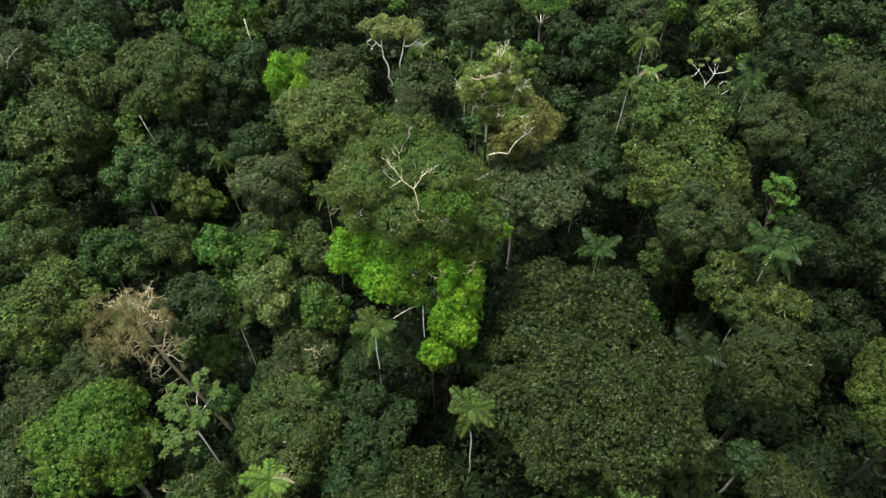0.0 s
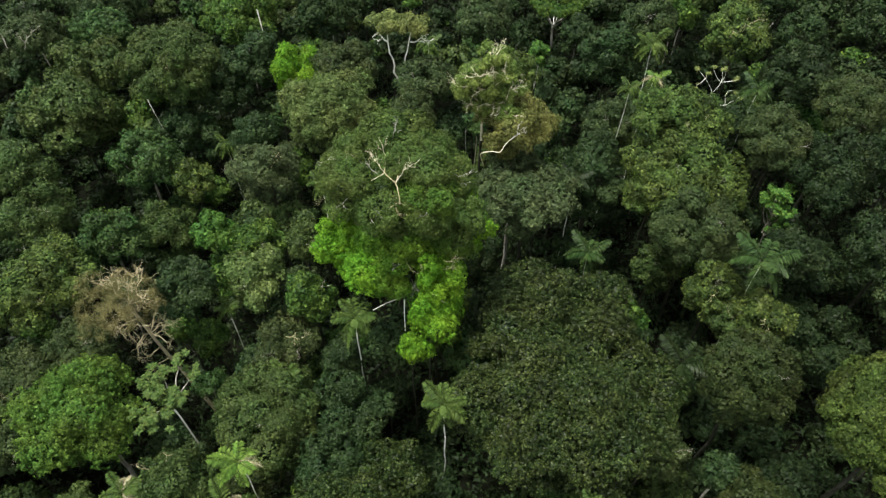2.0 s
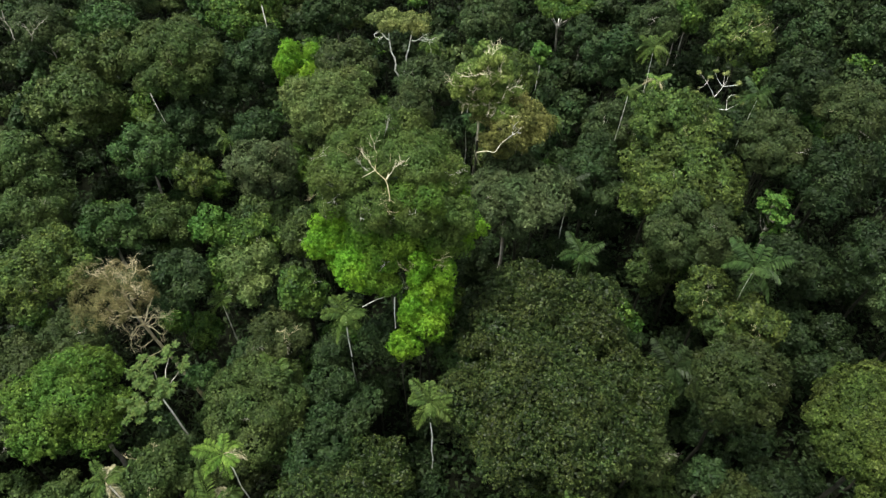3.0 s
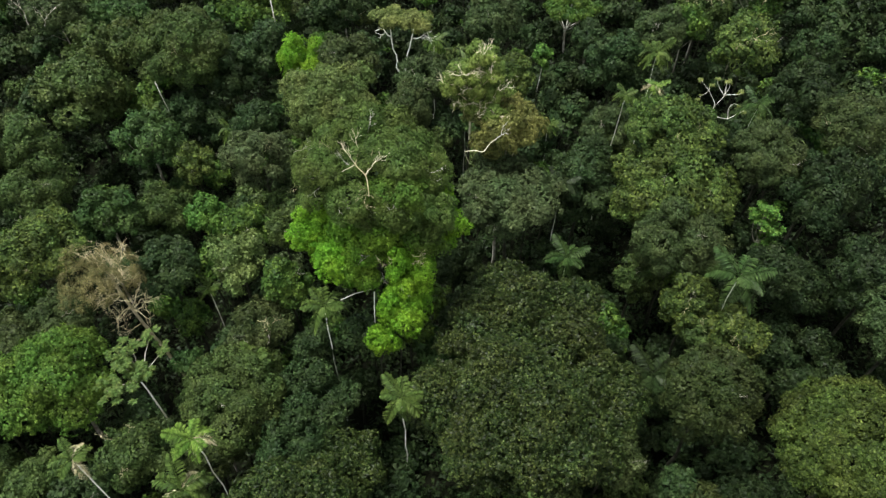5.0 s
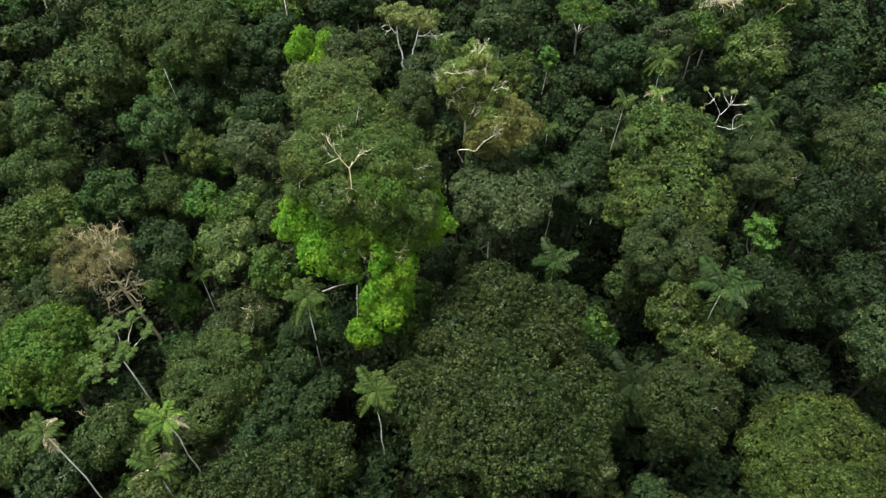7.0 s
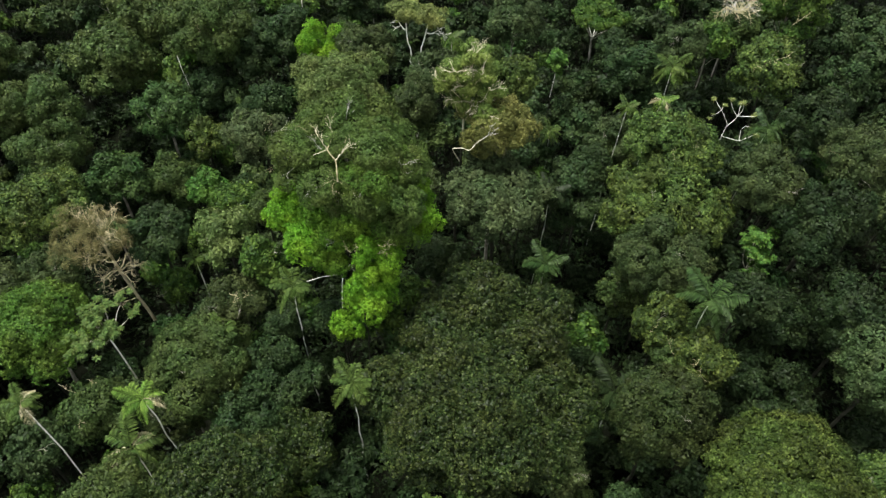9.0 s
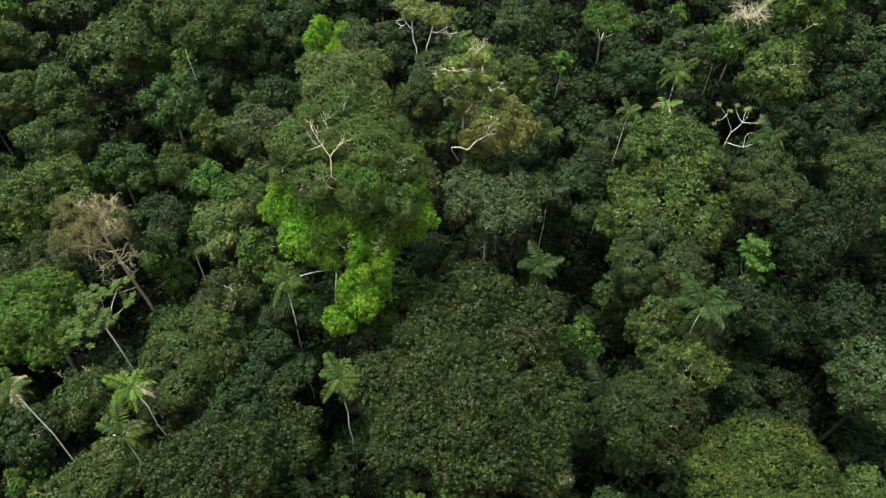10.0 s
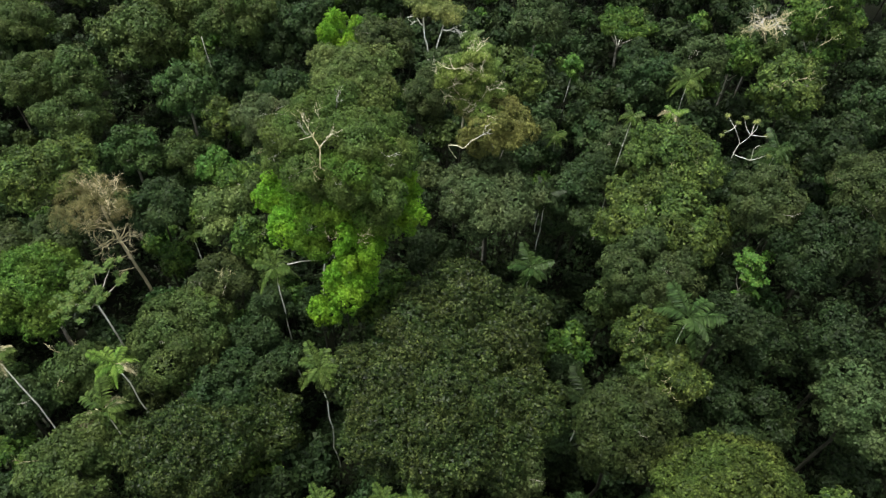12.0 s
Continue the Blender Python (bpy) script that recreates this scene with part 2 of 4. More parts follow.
def foliage(centres, radii, rng, length, width, clump, cover=1.25, fill=0.85, flat=0.8, wild=0.36, rough=1.0, under=0.7):
    """Leaf clumps over the boughs: each bough carries tufts of some dozens of leaves, over an inner layer of larger ones."""
    stretch = np.array([1, 1, flat])
    pos, nrm = [], []
    for c, r in zip(centres, radii):
        k = max(5, int(fill * 2.75 * (r / clump) ** 2))
        d = unit(rng.normal(0, 1, (k * 2, 3)))
        d = d[d[:, 2] > -0.35][:k]
        p = c + d * stretch * r * rng.uniform(1 - 0.26 * rough, 1 + 0.14 * rough, (len(d), 1))
        deep = np.min(np.linalg.norm((p[:, None] - centres[None]) / stretch, axis=2) / radii[None], axis=1)
        keep = deep > 0.68
        p, d = p[keep], d[keep]
        pos.append(p)
        nrm.append(unit(d * 0.75 + unit(p * np.array([1, 1, 1.4])) * 0.6))
        inner = unit(rng.normal(0, 1, (max(2, k // 6), 3)))
        pos.append(c + inner * r * 0.5 * stretch)
        nrm.append(inner)
    pos, nrm = np.concatenate(pos), np.concatenate(nrm)
    per = max(6, int(cover * math.pi * clump ** 2 / (length * width * 0.5)))
    size = clump * rng.uniform(0.6, 1.3, (len(pos), 1, 1))
    out = unit(nrm + np.array([0, 0, 0.3]))
    off = rng.normal(0, 0.48, (len(pos), per, 3))
    along = (off * out[:, None]).sum(2, keepdims=True)
    off = off - along * out[:, None] * 0.6
    spread = (off ** 2).sum(2, keepdims=True)
    p = pos[:, None] + size * (off - spread * out[:, None] * 0.35)
    nn = unit(out[:, None] + off * 0.7)
    outer = leaves(p.reshape(-1, 3), nn.reshape(-1, 3), rng, length, width, wild)
    if not under:
        return outer
    pos, nrm = [], []
    for c, r in zip(centres, radii):
        k = int(under * 8.2 * r * r / (1.2 * length * width))
        d = unit(rng.normal(0, 1, (k, 3)))
        d = d[d[:, 2] > -0.4]
        p = c + d * stretch * r * rng.uniform(0.76, 0.90, (len(d), 1))
        deep = np.min(np.linalg.norm((p[:, None] - centres[None]) / stretch, axis=2) / radii[None], axis=1)
        pos.append(p[deep > 0.72])
        nrm.append(d[deep > 0.72])
    inner = leaves(np.concatenate(pos), np.concatenate(nrm) + np.array([0, 0, 0.25]), rng, length * 1.45, width * 1.45, 0.3)
    return joined([outer, inner])


# ---- ground: one sheet that falls gently towards the west and reaches the horizon ----
def ground_z(x, y):
    return -7.0 + 7.5 * math.tanh(0.0119 * x) + 0.8 * math.sin(x * 0.043 + 1.0) * math.cos(y * 0.05) + 0.3 * math.sin(x * 0.17 + y * 0.13)


def build_ground():
    steps = np.concatenate([-np.geomspace(2500, 160, 14), np.arange(-150, 151, 5.0), np.geomspace(160, 2500, 14)])
    n = len(steps)
    v = [(x, y + 60, ground_z(x, y + 60)) for y in steps for x in steps]
    f = [(j * n + i, j * n + i + 1, (j + 1) * n + i + 1, (j + 1) * n + i) for j in range(n - 1) for i in range(n - 1)]
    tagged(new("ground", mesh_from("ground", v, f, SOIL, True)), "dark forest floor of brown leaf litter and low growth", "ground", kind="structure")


build_ground()


def build_undergrowth():
    """Broad leaves of shrubs and saplings over the forest floor."""
    rng = np.random.default_rng(31)
    n, per = 21000, 12
    xy = np.stack([rng.uniform(-130, 120, n), rng.uniform(-32, 180, n)], 1)
    xy = xy[(xy[:, 0] > -48 - 0.65 * xy[:, 1].clip(0)) & (xy[:, 0] < 70 + 0.38 * xy[:, 1].clip(0))]
    n = len(xy)
    tall = rng.uniform(0.6, 4.5, n)
    off = rng.normal(0, 0.9, (n, per, 3)) * np.array([1, 1, 0.35])
    base = -7.0 + 7.5 * np.tanh(0.0119 * xy[:, 0]) + tall
    p = np.column_stack([xy, base])[:, None] + off
    p[:, :, 2] -= 0.35 * (off[:, :, :2] ** 2).sum(2)
    up = unit(off * np.array([0.7, 0.7, 0]) + np.array([0, 0, 1.0]))
    # the shrubs' shade is put into their leaf colour
    v, f = leaves(p.reshape(-1, 3), up.reshape(-1, 3), rng, 0.88, 0.50, 0.4)
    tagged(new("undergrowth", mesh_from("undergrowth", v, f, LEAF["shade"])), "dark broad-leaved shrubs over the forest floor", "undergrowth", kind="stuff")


build_undergrowth()

# ---- trees ----
# leaf length and width, tuft size, bough size as a share of the crown, cover, share of tufts, bark, label
KINDS = {
    "dark": ("dark", 0.38, 0.22, 0.75, 0.40, 1.2, 0.9, "dull", "rainforest tree with a dense dark green crown"),
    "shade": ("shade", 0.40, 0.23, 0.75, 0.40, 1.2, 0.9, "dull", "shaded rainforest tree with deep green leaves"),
    "green": ("green", 0.42, 0.24, 0.75, 0.40, 1.2, 0.9, "dull", "rainforest tree with a full mid-green leafy crown"),
    "broad": ("green", 0.46, 0.26, 0.80, 0.36, 1.2, 0.8, "dull", "spreading rainforest tree with layered green boughs"),
    "olive": ("olive", 0.37, 0.20, 0.75, 0.38, 1.2, 0.95, "dull", "tall rainforest tree with an olive-green crown"),
    "yellow": ("yellow", 0.38, 0.22, 0.70, 0.36, 1.2, 0.85, "dull", "rainforest tree with yellow-green leaves in loose tufts"),
    "blue": ("blue", 0.50, 0.27, 0.80, 0.38, 1.2, 0.85, "pale", "rainforest tree with large bluish green leaves"),
    "grey": ("grey", 0.29, 0.18, 0.65, 0.36, 1.2, 0.95, "dull", "rainforest tree with a fine grey-green crown"),
    "brown": ("brown", 0.29, 0.17, 0.70, 0.36, 1.1, 0.85, "dull", "rainforest tree with a thin brownish olive crown"),
    "tawny": ("tawny", 0.29, 0.16, 0.65, 0.36, 1.15, 0.9, "pale", "rainforest tree with a tawny olive crown and a bare cream limb"),
    "fine": ("deep", 0.30, 0.17, 0.70, 0.36, 1.2, 1.0, "dull", "tall rainforest tree with a fine-leaved olive dome"),
    "dome": ("domeleaf", 0.24, 0.14, 0.36, 0.26, 1.15, 1.6, "dull", "rainforest tree with a smooth rounded olive-green dome"),
    "lobed": ("green", 0.25, 0.16, 0.42, 0.40, 1.1, 1.15, "pale", "rainforest tree with rounded cauliflower boughs of small green leaves"),
    "sage": ("sage", 0.32, 0.18, 0.60, 0.34, 1.2, 0.95, "pale", "rainforest tree with layered pale sage-green sprays"),
    "bright": ("bright", 0.46, 0.26, 0.65, 0.45, 1.2, 0.9, "dull", "young rainforest tree with fresh light green leaves"),
    "gloss": ("gloss", 0.31, 0.18, 0.44, 0.38, 1.05, 1.1, "dull", "rainforest tree with large glossy dark leaves"),
    "glossbig": ("gloss", 0.30, 0.18, 0.36, 0.27, 1.0, 1.2, "dull", "huge rainforest tree with a broad glossy dark green dome"),
}
PLACED = []
# bare twigs that break through the crown's surface
TWIGGY = {"grey": 2, "olive": 1, "brown": 2, "yellow": 2, "fine": 1, "dome": 1, "green": 1}
COUNT = [0]


def stem(points, r0, r1, bark, sides=7, smooth=True):
    v, f = tube(points, np.linspace(r0, r1, len(points)), sides)
    return mesh_from("stem", v, f, BARK[bark], smooth)


def rooted(name, x, y, label, category="tree", group=""):
    root = new(name)
    root.empty_display_size = 0.5
    root.location = (x, y, ground_z(x, y))
    return tagged(root, label, category, group)


def woody(root, height, R, H, centres, rng, bark, limbs, thick=1.0, lean=0.0):
    """Trunk and limbs that carry the boughs; heights are over the root."""
    top = np.array([0, 0, height - 0.35 * H])
    foot = np.array([rng.normal(0, 0.4), rng.normal(0, 0.4), -0.4])
    girth = (0.12 + 0.02 * R) * thick
    part("trunk", stem(bent(foot, top, rng, 0.05, 9), girth * 1.3, girth * 0.75, bark, 8), root)
    order = np.argsort(-np.linalg.norm(centres[:, :2], axis=1))[:limbs]
    for i in order:
        start = top * rng.uniform(0.80, 1.0)
        end = centres[i] + np.array([0, 0, height])
        part("limb", stem(bent(start, end, rng, 0.22), girth * 0.55, girth * 0.12, bark, 5), root)


def tree(kind, x, y, z, R, H, limbs=5, label="", bark="", name="tree", leaf=""):
    """A broad-leaved tree: z is the height of its crown's centre, R and H the crown's half-width and half-height."""
    tone, length, width, clump, lobe, cover, fill, own_bark, text = KINDS[kind]
    COUNT[0] += 1
    rng = np.random.default_rng(COUNT[0] * 7 + 1)
    root = rooted(name, x, y, label or text, group="canopy trees")
    height = z - root.location.z
    smooth = kind in ("glossbig", "dome", "fine")
    centres, radii = lobes_of(R, H, rng, lobe, 0.8 if kind == "glossbig" else 0.6 if kind == "dome" else 0.5 if smooth else 1.0)
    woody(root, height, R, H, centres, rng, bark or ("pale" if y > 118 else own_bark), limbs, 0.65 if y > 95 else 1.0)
    grow = 1.25 if y > 95 else 1.0
    v, f = foliage(centres, radii, rng, length * grow, width * grow, clump, cover * 0.95, fill * 0.92, rough=0.6 if kind == "dome" else 0.5 if smooth else 1.0)
    part("crown", mesh_from("crown", v, f, LEAF[leaf or tone]), root, Matrix.Translation((0, 0, height)))
    for k in range(TWIGGY.get(kind, 0)):
        a = rng.uniform(3.6, 5.9)
        way = unit(np.array([math.cos(a), math.sin(a), rng.uniform(0.5, 1.6)]))
        start = np.array([0, 0, height]) + way * np.array([R, R, H]) * rng.uniform(0.78, 0.92)
        limb_part(root, branches(start, unit(way + rng.normal(0, 0.5, 3)), rng.uniform(0.7, 1.6), 0.018, 2, rng, 0.6, 0.05), rng.choice(["tan", "pale", "pale"]), "twig", "bare pale twig")
    PLACED.append((x, y, z, R))
    return root


def branches(start, way, length, radius, depth, rng, spread=0.6, lift=0.12, pieces=None):
    """A limb that forks again and again into crooked twigs, as a list of tubes."""
    pieces = [] if pieces is None else pieces
    end = start + way * length
    line = bent(start, end, rng, 0.30, 6)
    pieces.append(tube(line, np.linspace(radius, radius * 0.6, 6), 5 if depth > 1 else 3))
    if depth:
        for k in range(3 if depth > 1 else 4):
            turn = unit(way + rng.normal(0, spread, 3) + np.array([0, 0, lift]))
            at = line[-1] if k < 2 else line[3]
            branches(at, turn, length * rng.uniform(0.55, 0.8), radius * 0.55, depth - 1, rng, spread, lift, pieces)
    return pieces


def limb_part(root, pieces, bark, name="limb", label="", limb=None):
    v, f = joined(pieces)
    return part(name, mesh_from(name, v, f, BARK[bark], True), limb or root, None, label)


def vine_tree(x, y, z, R, H, label):
    """A tree smothered in small-leaved lime-green climbers that hang in smooth rounded curtains."""
    COUNT[0] += 1
    rng = np.random.default_rng(COUNT[0] * 7 + 1)
    root = rooted("tree", x, y, label)
    height = z - root.location.z
    centres, radii = lobes_of(R, H, rng, 0.55)
    woody(root, height, R, H, centres, rng, "dull", 3, 0.6)
    v, f = foliage(centres, radii, rng, 0.24, 0.15, 0.42, 1.1, 1.2, 1.15, 0.4)
    part("vine_curtain", mesh_from("vine_curtain", v, f, LEAF["lime"]), root, Matrix.Translation((0, 0, height)))
    PLACED.append((x, y, z, R))
    return root


def surface_limb(root, x, y, z, way, length, radius, seed, bark="bleached", depth=2):
    """A bare crooked limb with twigs that comes through the foliage at a place in the world."""
    rng = np.random.default_rng(seed)
    start = np.array([x, y, z]) - np.array(root.location)
    limb_part(root, branches(start, unit(np.array(way, float)), length, radius, depth, rng, 0.55, 0.05), bark, "limb", "bare pale limb")


def host_tree(x, y, z, R, H):
    """The emergent with a feathery olive crown above and vine curtains round its flanks."""
    rng = np.random.default_rng(501)
    root = rooted("tree", x, y, "emergent tree with olive crown, pale limbs and lime-green vine curtains")
    height = z - root.location.z
    centres, radii = lobes_of(R, H, rng, 0.28)
    woody(root, height, R, H, centres, rng, "dull", 6, 1.2)
    v, f = foliage(centres, radii, rng, 0.27, 0.13, 0.80, 1.15, 1.0, rough=0.5)
    part("crown", mesh_from("crown", v, f, LEAF["feather"]), root, Matrix.Translation((0, 0, height)))
    for k in range(26):
        a, up = 3.5 + 2.4 * (k * 0.618 % 1), rng.uniform(-0.1, 0.95)
        flat = math.sqrt(1 - up * up) if k < 15 else 1.0
        way = np.array([math.cos(a) * flat, math.sin(a) * flat, up])
        start = np.array([0, 0, height]) + way * np.array([R, R, H]) * rng.uniform(0.90, 0.97)
        if k >= 15:
            start = np.array([rng.uniform(2.0, 8.5), -8.4 - rng.uniform(0, 1.0), height - rng.uniform(2.5, 11.0)])
            way = np.array([0, -0.8, 0.4])
        limb_part(root, branches(start, unit(way + rng.normal(0, 0.6, 3)), rng.uniform(0.7, 1.7), 0.020, 2, rng, 0.65, 0.05), "tan" if k % 2 else "bleached", "twig", "bare cream twig")
    PLACED.append((x, y, z, R))
    return root


def curtain(root, x, y, z, R, H, seed, tone="lime"):
    """A hanging mass of vines on a tree's flank."""
    rng = np.random.default_rng(seed)
    centres, radii = lobes_of(R, H, rng, 0.5)
    v, f = foliage(centres, radii, rng, 0.24, 0.15, 0.44, 1.1, 1.2, 1.2, 0.4)
    at = Matrix.Translation(Vector((x, y, z)) - root.location)
    part("vine_curtain", mesh_from("vine_curtain", v, f, LEAF[tone]), root, at, "bright lime-green vine curtain" if tone == "lime" else "deep green vine curtain" if tone in ("vinegreen", "feather") else "faded green vine curtain")


def crooked_limb(root, points, r0, bark="cream", label="bare cream limb"):
    """A bold bare limb along a few points given in the world."""
    p = np.array(points, float) - np.array(root.location)
    t = np.linspace(0, len(p) - 1, 4 * len(p))
    line = np.stack([np.interp(t, np.arange(len(p)), p[:, i]) for i in range(3)], 1)
    line[1:-1] = (line[:-2] + line[1:-1] * 2 + line[2:]) / 4
    part("limb", stem(line, r0, r0 * 0.5, bark, 6), root, None, label)


def dry_tree(x, y, z, R, H):
    rng = np.random.default_rng(77)
    root = rooted("tree", x, y, "leaning half-dead tree with cream limbs and dry tan twigs")
    height = z - root.location.z
    foot, top = np.array([7.0, -2.0, -0.4]), np.array([0.4, 0.2, height - 0.4 * H])
    line = bent(foot, top, rng, 0.05, 12)
    part("trunk", stem(line, 0.30, 0.17, "tan", 8), root)
    for k in range(12):
        a = k * 2.4
        way = unit(np.array([math.cos(a), math.sin(a), rng.uniform(0.2, 1.1)]))
        limb_part(root, branches(line[-1 - k % 3] + np.array([0, 0, 0.2]), way, R * 0.44, 0.095, 4, rng, 0.75, 0.10), "tan")
    for k in range(2):
        way = unit(np.array([rng.uniform(-0.8, -0.1), -0.8, 0.3]))
        limb_part(root, branches(line[-4 - k % 2], way, R * 0.34, 0.075, 2, rng, 0.7, 0.05), "tan")
    centres, radii = lobes_of(R, H * 0.85, rng, 0.40)
    v, f = foliage(centres, radii, rng, 0.20, 0.07, 0.70, 0.38, 0.9, under=0)
    part("dry_foliage", mesh_from("dry_foliage", v, f, LEAF["dry"]), root, Matrix.Translation((-0.9, 0, height - 0.5)))
    PLACED.append((x, y, z, R))


def white_candelabra(x, y, z):
    """A sparse tree whose white arms fork wide and end in small pale leaf tufts. Arms: sideways and upward steps from the fork."""
    rng = np.random.default_rng(62)
    root = rooted("tree", x, y, "sparse candelabra tree with bare white branches and pale leaf tufts")
    height = z - root.location.z
    part("trunk", stem(bent((0.3, -0.4, -0.4), (0, 0, height), rng, 0.03, 9), 0.075, 0.055, "white", 7), root)
    arms = (((0, 0), (0.4, 1.8), (-0.5, 2.9), (-1.3, 3.9), (-2.9, 5.3)), ((-1.3, 3.9), (-1.9, 3.3), (-2.6, 2.9)), ((-1.3, 3.9), (-1.2, 4.8)),
            ((0.4, 1.8), (1.5, 3.4), (0.3, 4.6), (-0.5, 5.9)), ((1.5, 3.4), (1.4, 5.4)), ((1.5, 3.4), (2.0, 4.4), (1.9, 5.6)),
            ((1.5, 3.4), (2.9, 3.5), (4.2, 3.8)), ((0, 0), (1.6, -0.2), (3.0, -0.3), (4.2, 0.3), (5.3, 1.1)), ((3.0, -0.3), (2.7, 1.4), (3.2, 2.2), (4.0, 2.1)))
    for arm in arms:
        depth = np.cumsum(rng.normal(0, 0.15, len(arm)))
        p = np.array([(u, 0.45 * w + d, height + w) for (u, w), d in zip(arm, depth)])
        t = np.linspace(0, len(p) - 1, 4 * len(p))
        line = np.stack([np.interp(t, np.arange(len(p)), p[:, i]) for i in range(3)], 1)
        line[1:-1] = (line[:-2] + line[1:-1] + line[2:]) / 3
        limb = part("limb", stem(line, 0.037, 0.021, "white", 6), root)
        for j in range(2):
            off = rng.normal(0, 0.2, 3)
            part("leaf_tuft", PALE_TUFT, limb, pose(*(line[-1] + off), rng.uniform(-30, 30), rng.uniform(-30, 30), rng.uniform(0, 360)) @ Matrix.Scale(0.48 * rng.uniform(0.8, 1.2), 4))
    PLACED.append((x, y, z, 2.0))


def dead_tree(x, y, z, R, H):
    rng = np.random.default_rng(91)
    root = rooted("tree", x, y, "dead leafless tree with bleached white branches")
    height = z - root.location.z
    top = np.array([0, 0, height - 0.4 * H])
    part("trunk", stem(bent((0.5, 0, -0.4), top, rng, 0.04, 9), 0.24, 0.15, "dull", 8), root)
    for k in range(12):
        way = unit(np.array([math.cos(k * 2.4), math.sin(k * 2.4), rng.uniform(0.2, 1.3)]))
        limb_part(root, branches(top, way, R * rng.uniform(0.36, 0.5), 0.10, 3, rng, 0.8, 0.05), "tan" if k % 3 else "bleached")
    PLACED.append((x, y, z, R))


def forked_tree(x, y, z, R, H):
    """Two bare whitish stems, each with a small flat crown."""
    rng = np.random.default_rng(23)
    root = rooted("tree", x, y, "tall tree with forked whitish stems and small flat crowns")
    height = z - root.location.z
    fork = np.array([0.4, 0, height - 12.0])
    part("trunk", stem(bent((0.4, 0, -0.4), fork, rng, 0.03, 8), 0.30, 0.22, "white", 8), root)
    for dx, dy, r in ((-1.6, 0.2, 3.1), (2.6, -0.3, 2.9)):
        tip = np.array([dx, dy, height - 0.6])
        limb = part("limb", stem(bent(fork, tip, rng, 0.16, 9), 0.15, 0.08, "white", 7), root)
        limb_part(root, branches(tip - np.array([0, 0, 2.2]), unit(np.array([dx, 0.2, 1.6])), 2.0, 0.11, 2, rng), "white")
        centres, radii = lobes_of(r, 1.6, rng, 0.42)
        v, f = foliage(centres, radii, rng, 0.34, 0.18, 0.6, 0.85, 0.85)
        part("crown", mesh_from("crown", v, f, LEAF["pale"]), limb, Matrix.Translation((dx, dy + 1.0, height)))
    PLACED.append((x, y, z, R))


def pale_limbed(x, y, z, R, H):
    """An emergent whose twisted cream limbs carry small flat clouds of pale leaves, one above the other."""
    rng = np.random.default_rng(41)
    root = rooted("tree", x, y, "emergent tree with small pale olive leaf clouds on twisted cream limbs")
    height = z - root.location.z
    waist = np.array([-0.2, 0.4, height - 1.5 * H])
    part("trunk", stem(bent((0.4, 0.5, -0.4), waist, rng, 0.05, 8), 0.26, 0.18, "dull", 8), root)
    part("limb", stem(bent(waist, (-0.4, 0.3, height + 0.3 * H), rng, 0.05, 9), 0.17, 0.08, "cream", 7), root, None, "bare cream leader")
    clouds = ((0.15, 0.80, 0.36), (-0.30, 0.52, 0.32), (0.42, 0.46, 0.34), (-0.55, 0.06, 0.36), (0.10, 0.12, 0.36), (0.62, -0.02, 0.34), (0.22, -0.42, 0.40), (-0.25, -0.40, 0.30), (0.66, -0.48, 0.34), (0.0, 0.45, 0.30))
    for u, w, r in clouds:
        c = np.array([u * R, rng.uniform(-0.25, 0.35) * R, height + w * H])
        fork = np.array([0.1 * u * R - 0.3, 0.2, height + (w - 0.45) * H])
        limb = part("limb", stem(bent(fork, c - np.array([0, 0.5, 0.4]), rng, 0.25, 8), 0.085, 0.045, "tan", 6), root)
        for k in range(3):
            way = unit(np.array([rng.normal(0, 0.8), rng.uniform(-0.7, 0.2), rng.uniform(0.0, 0.7)]))
            limb_part(root, branches(c + np.array([0, -0.38, 0.36]) * r * R, way, r * R * 0.8, 0.046, 2, rng, 0.7, 0.08), "cream", "twig", "bare cream twig", limb)
        centres, radii = lobes_of(r * R * 1.25, r * R * 0.75, rng, 0.45)
        v, f = foliage(centres, radii, rng, 0.26, 0.15, 0.50, 1.05, 0.95, under=0.45)
        part("leaf_cloud", mesh_from("leaf_cloud", v, f, LEAF["palegreen"]), limb, Matrix.Translation(c + np.array([0, 0.3, 0])))
    PLACED.append((x, y, z, R))


def spreading_giant(root_x, root_y, masses):
    """A huge crown that has grown into several merging masses: x, y, z of each centre, half-width, half-height."""
    rng = np.random.default_rng(87)
    tone, length, width, clump, lobe, cover, fill, bark, text = KINDS["glossbig"]
    root = rooted("tree", root_x, root_y, text, group="canopy trees")
    base = np.array(root.location)
    hub = np.array([0, 0, masses[0][2] - base[2] - 0.8 * masses[0][4]])
    part("trunk", stem(bent((0.3, 0.2, -0.4), hub, rng, 0.04, 9), 0.62, 0.42, bark, 9), root)
    all_centres, all_radii = [], []
    for x, y, z, R, H in masses:
        c = np.array([x, y, z]) - base
        part("limb", stem(bent(hub, c, rng, 0.15, 8), 0.30, 0.12, bark, 7), root)
        centres, radii = lobes_of(R, H, rng, 2.5 / R, 0.8)
        all_centres.append(centres + c)
        all_radii.append(radii)
        PLACED.append((x, y, z, R))
    v, f = foliage(np.concatenate(all_centres), np.concatenate(all_radii), rng, length, width, clump, cover, fill, rough=1.0, under=0.5)
    part("crown", mesh_from("crown", v, f, LEAF[tone]), root)
    return root


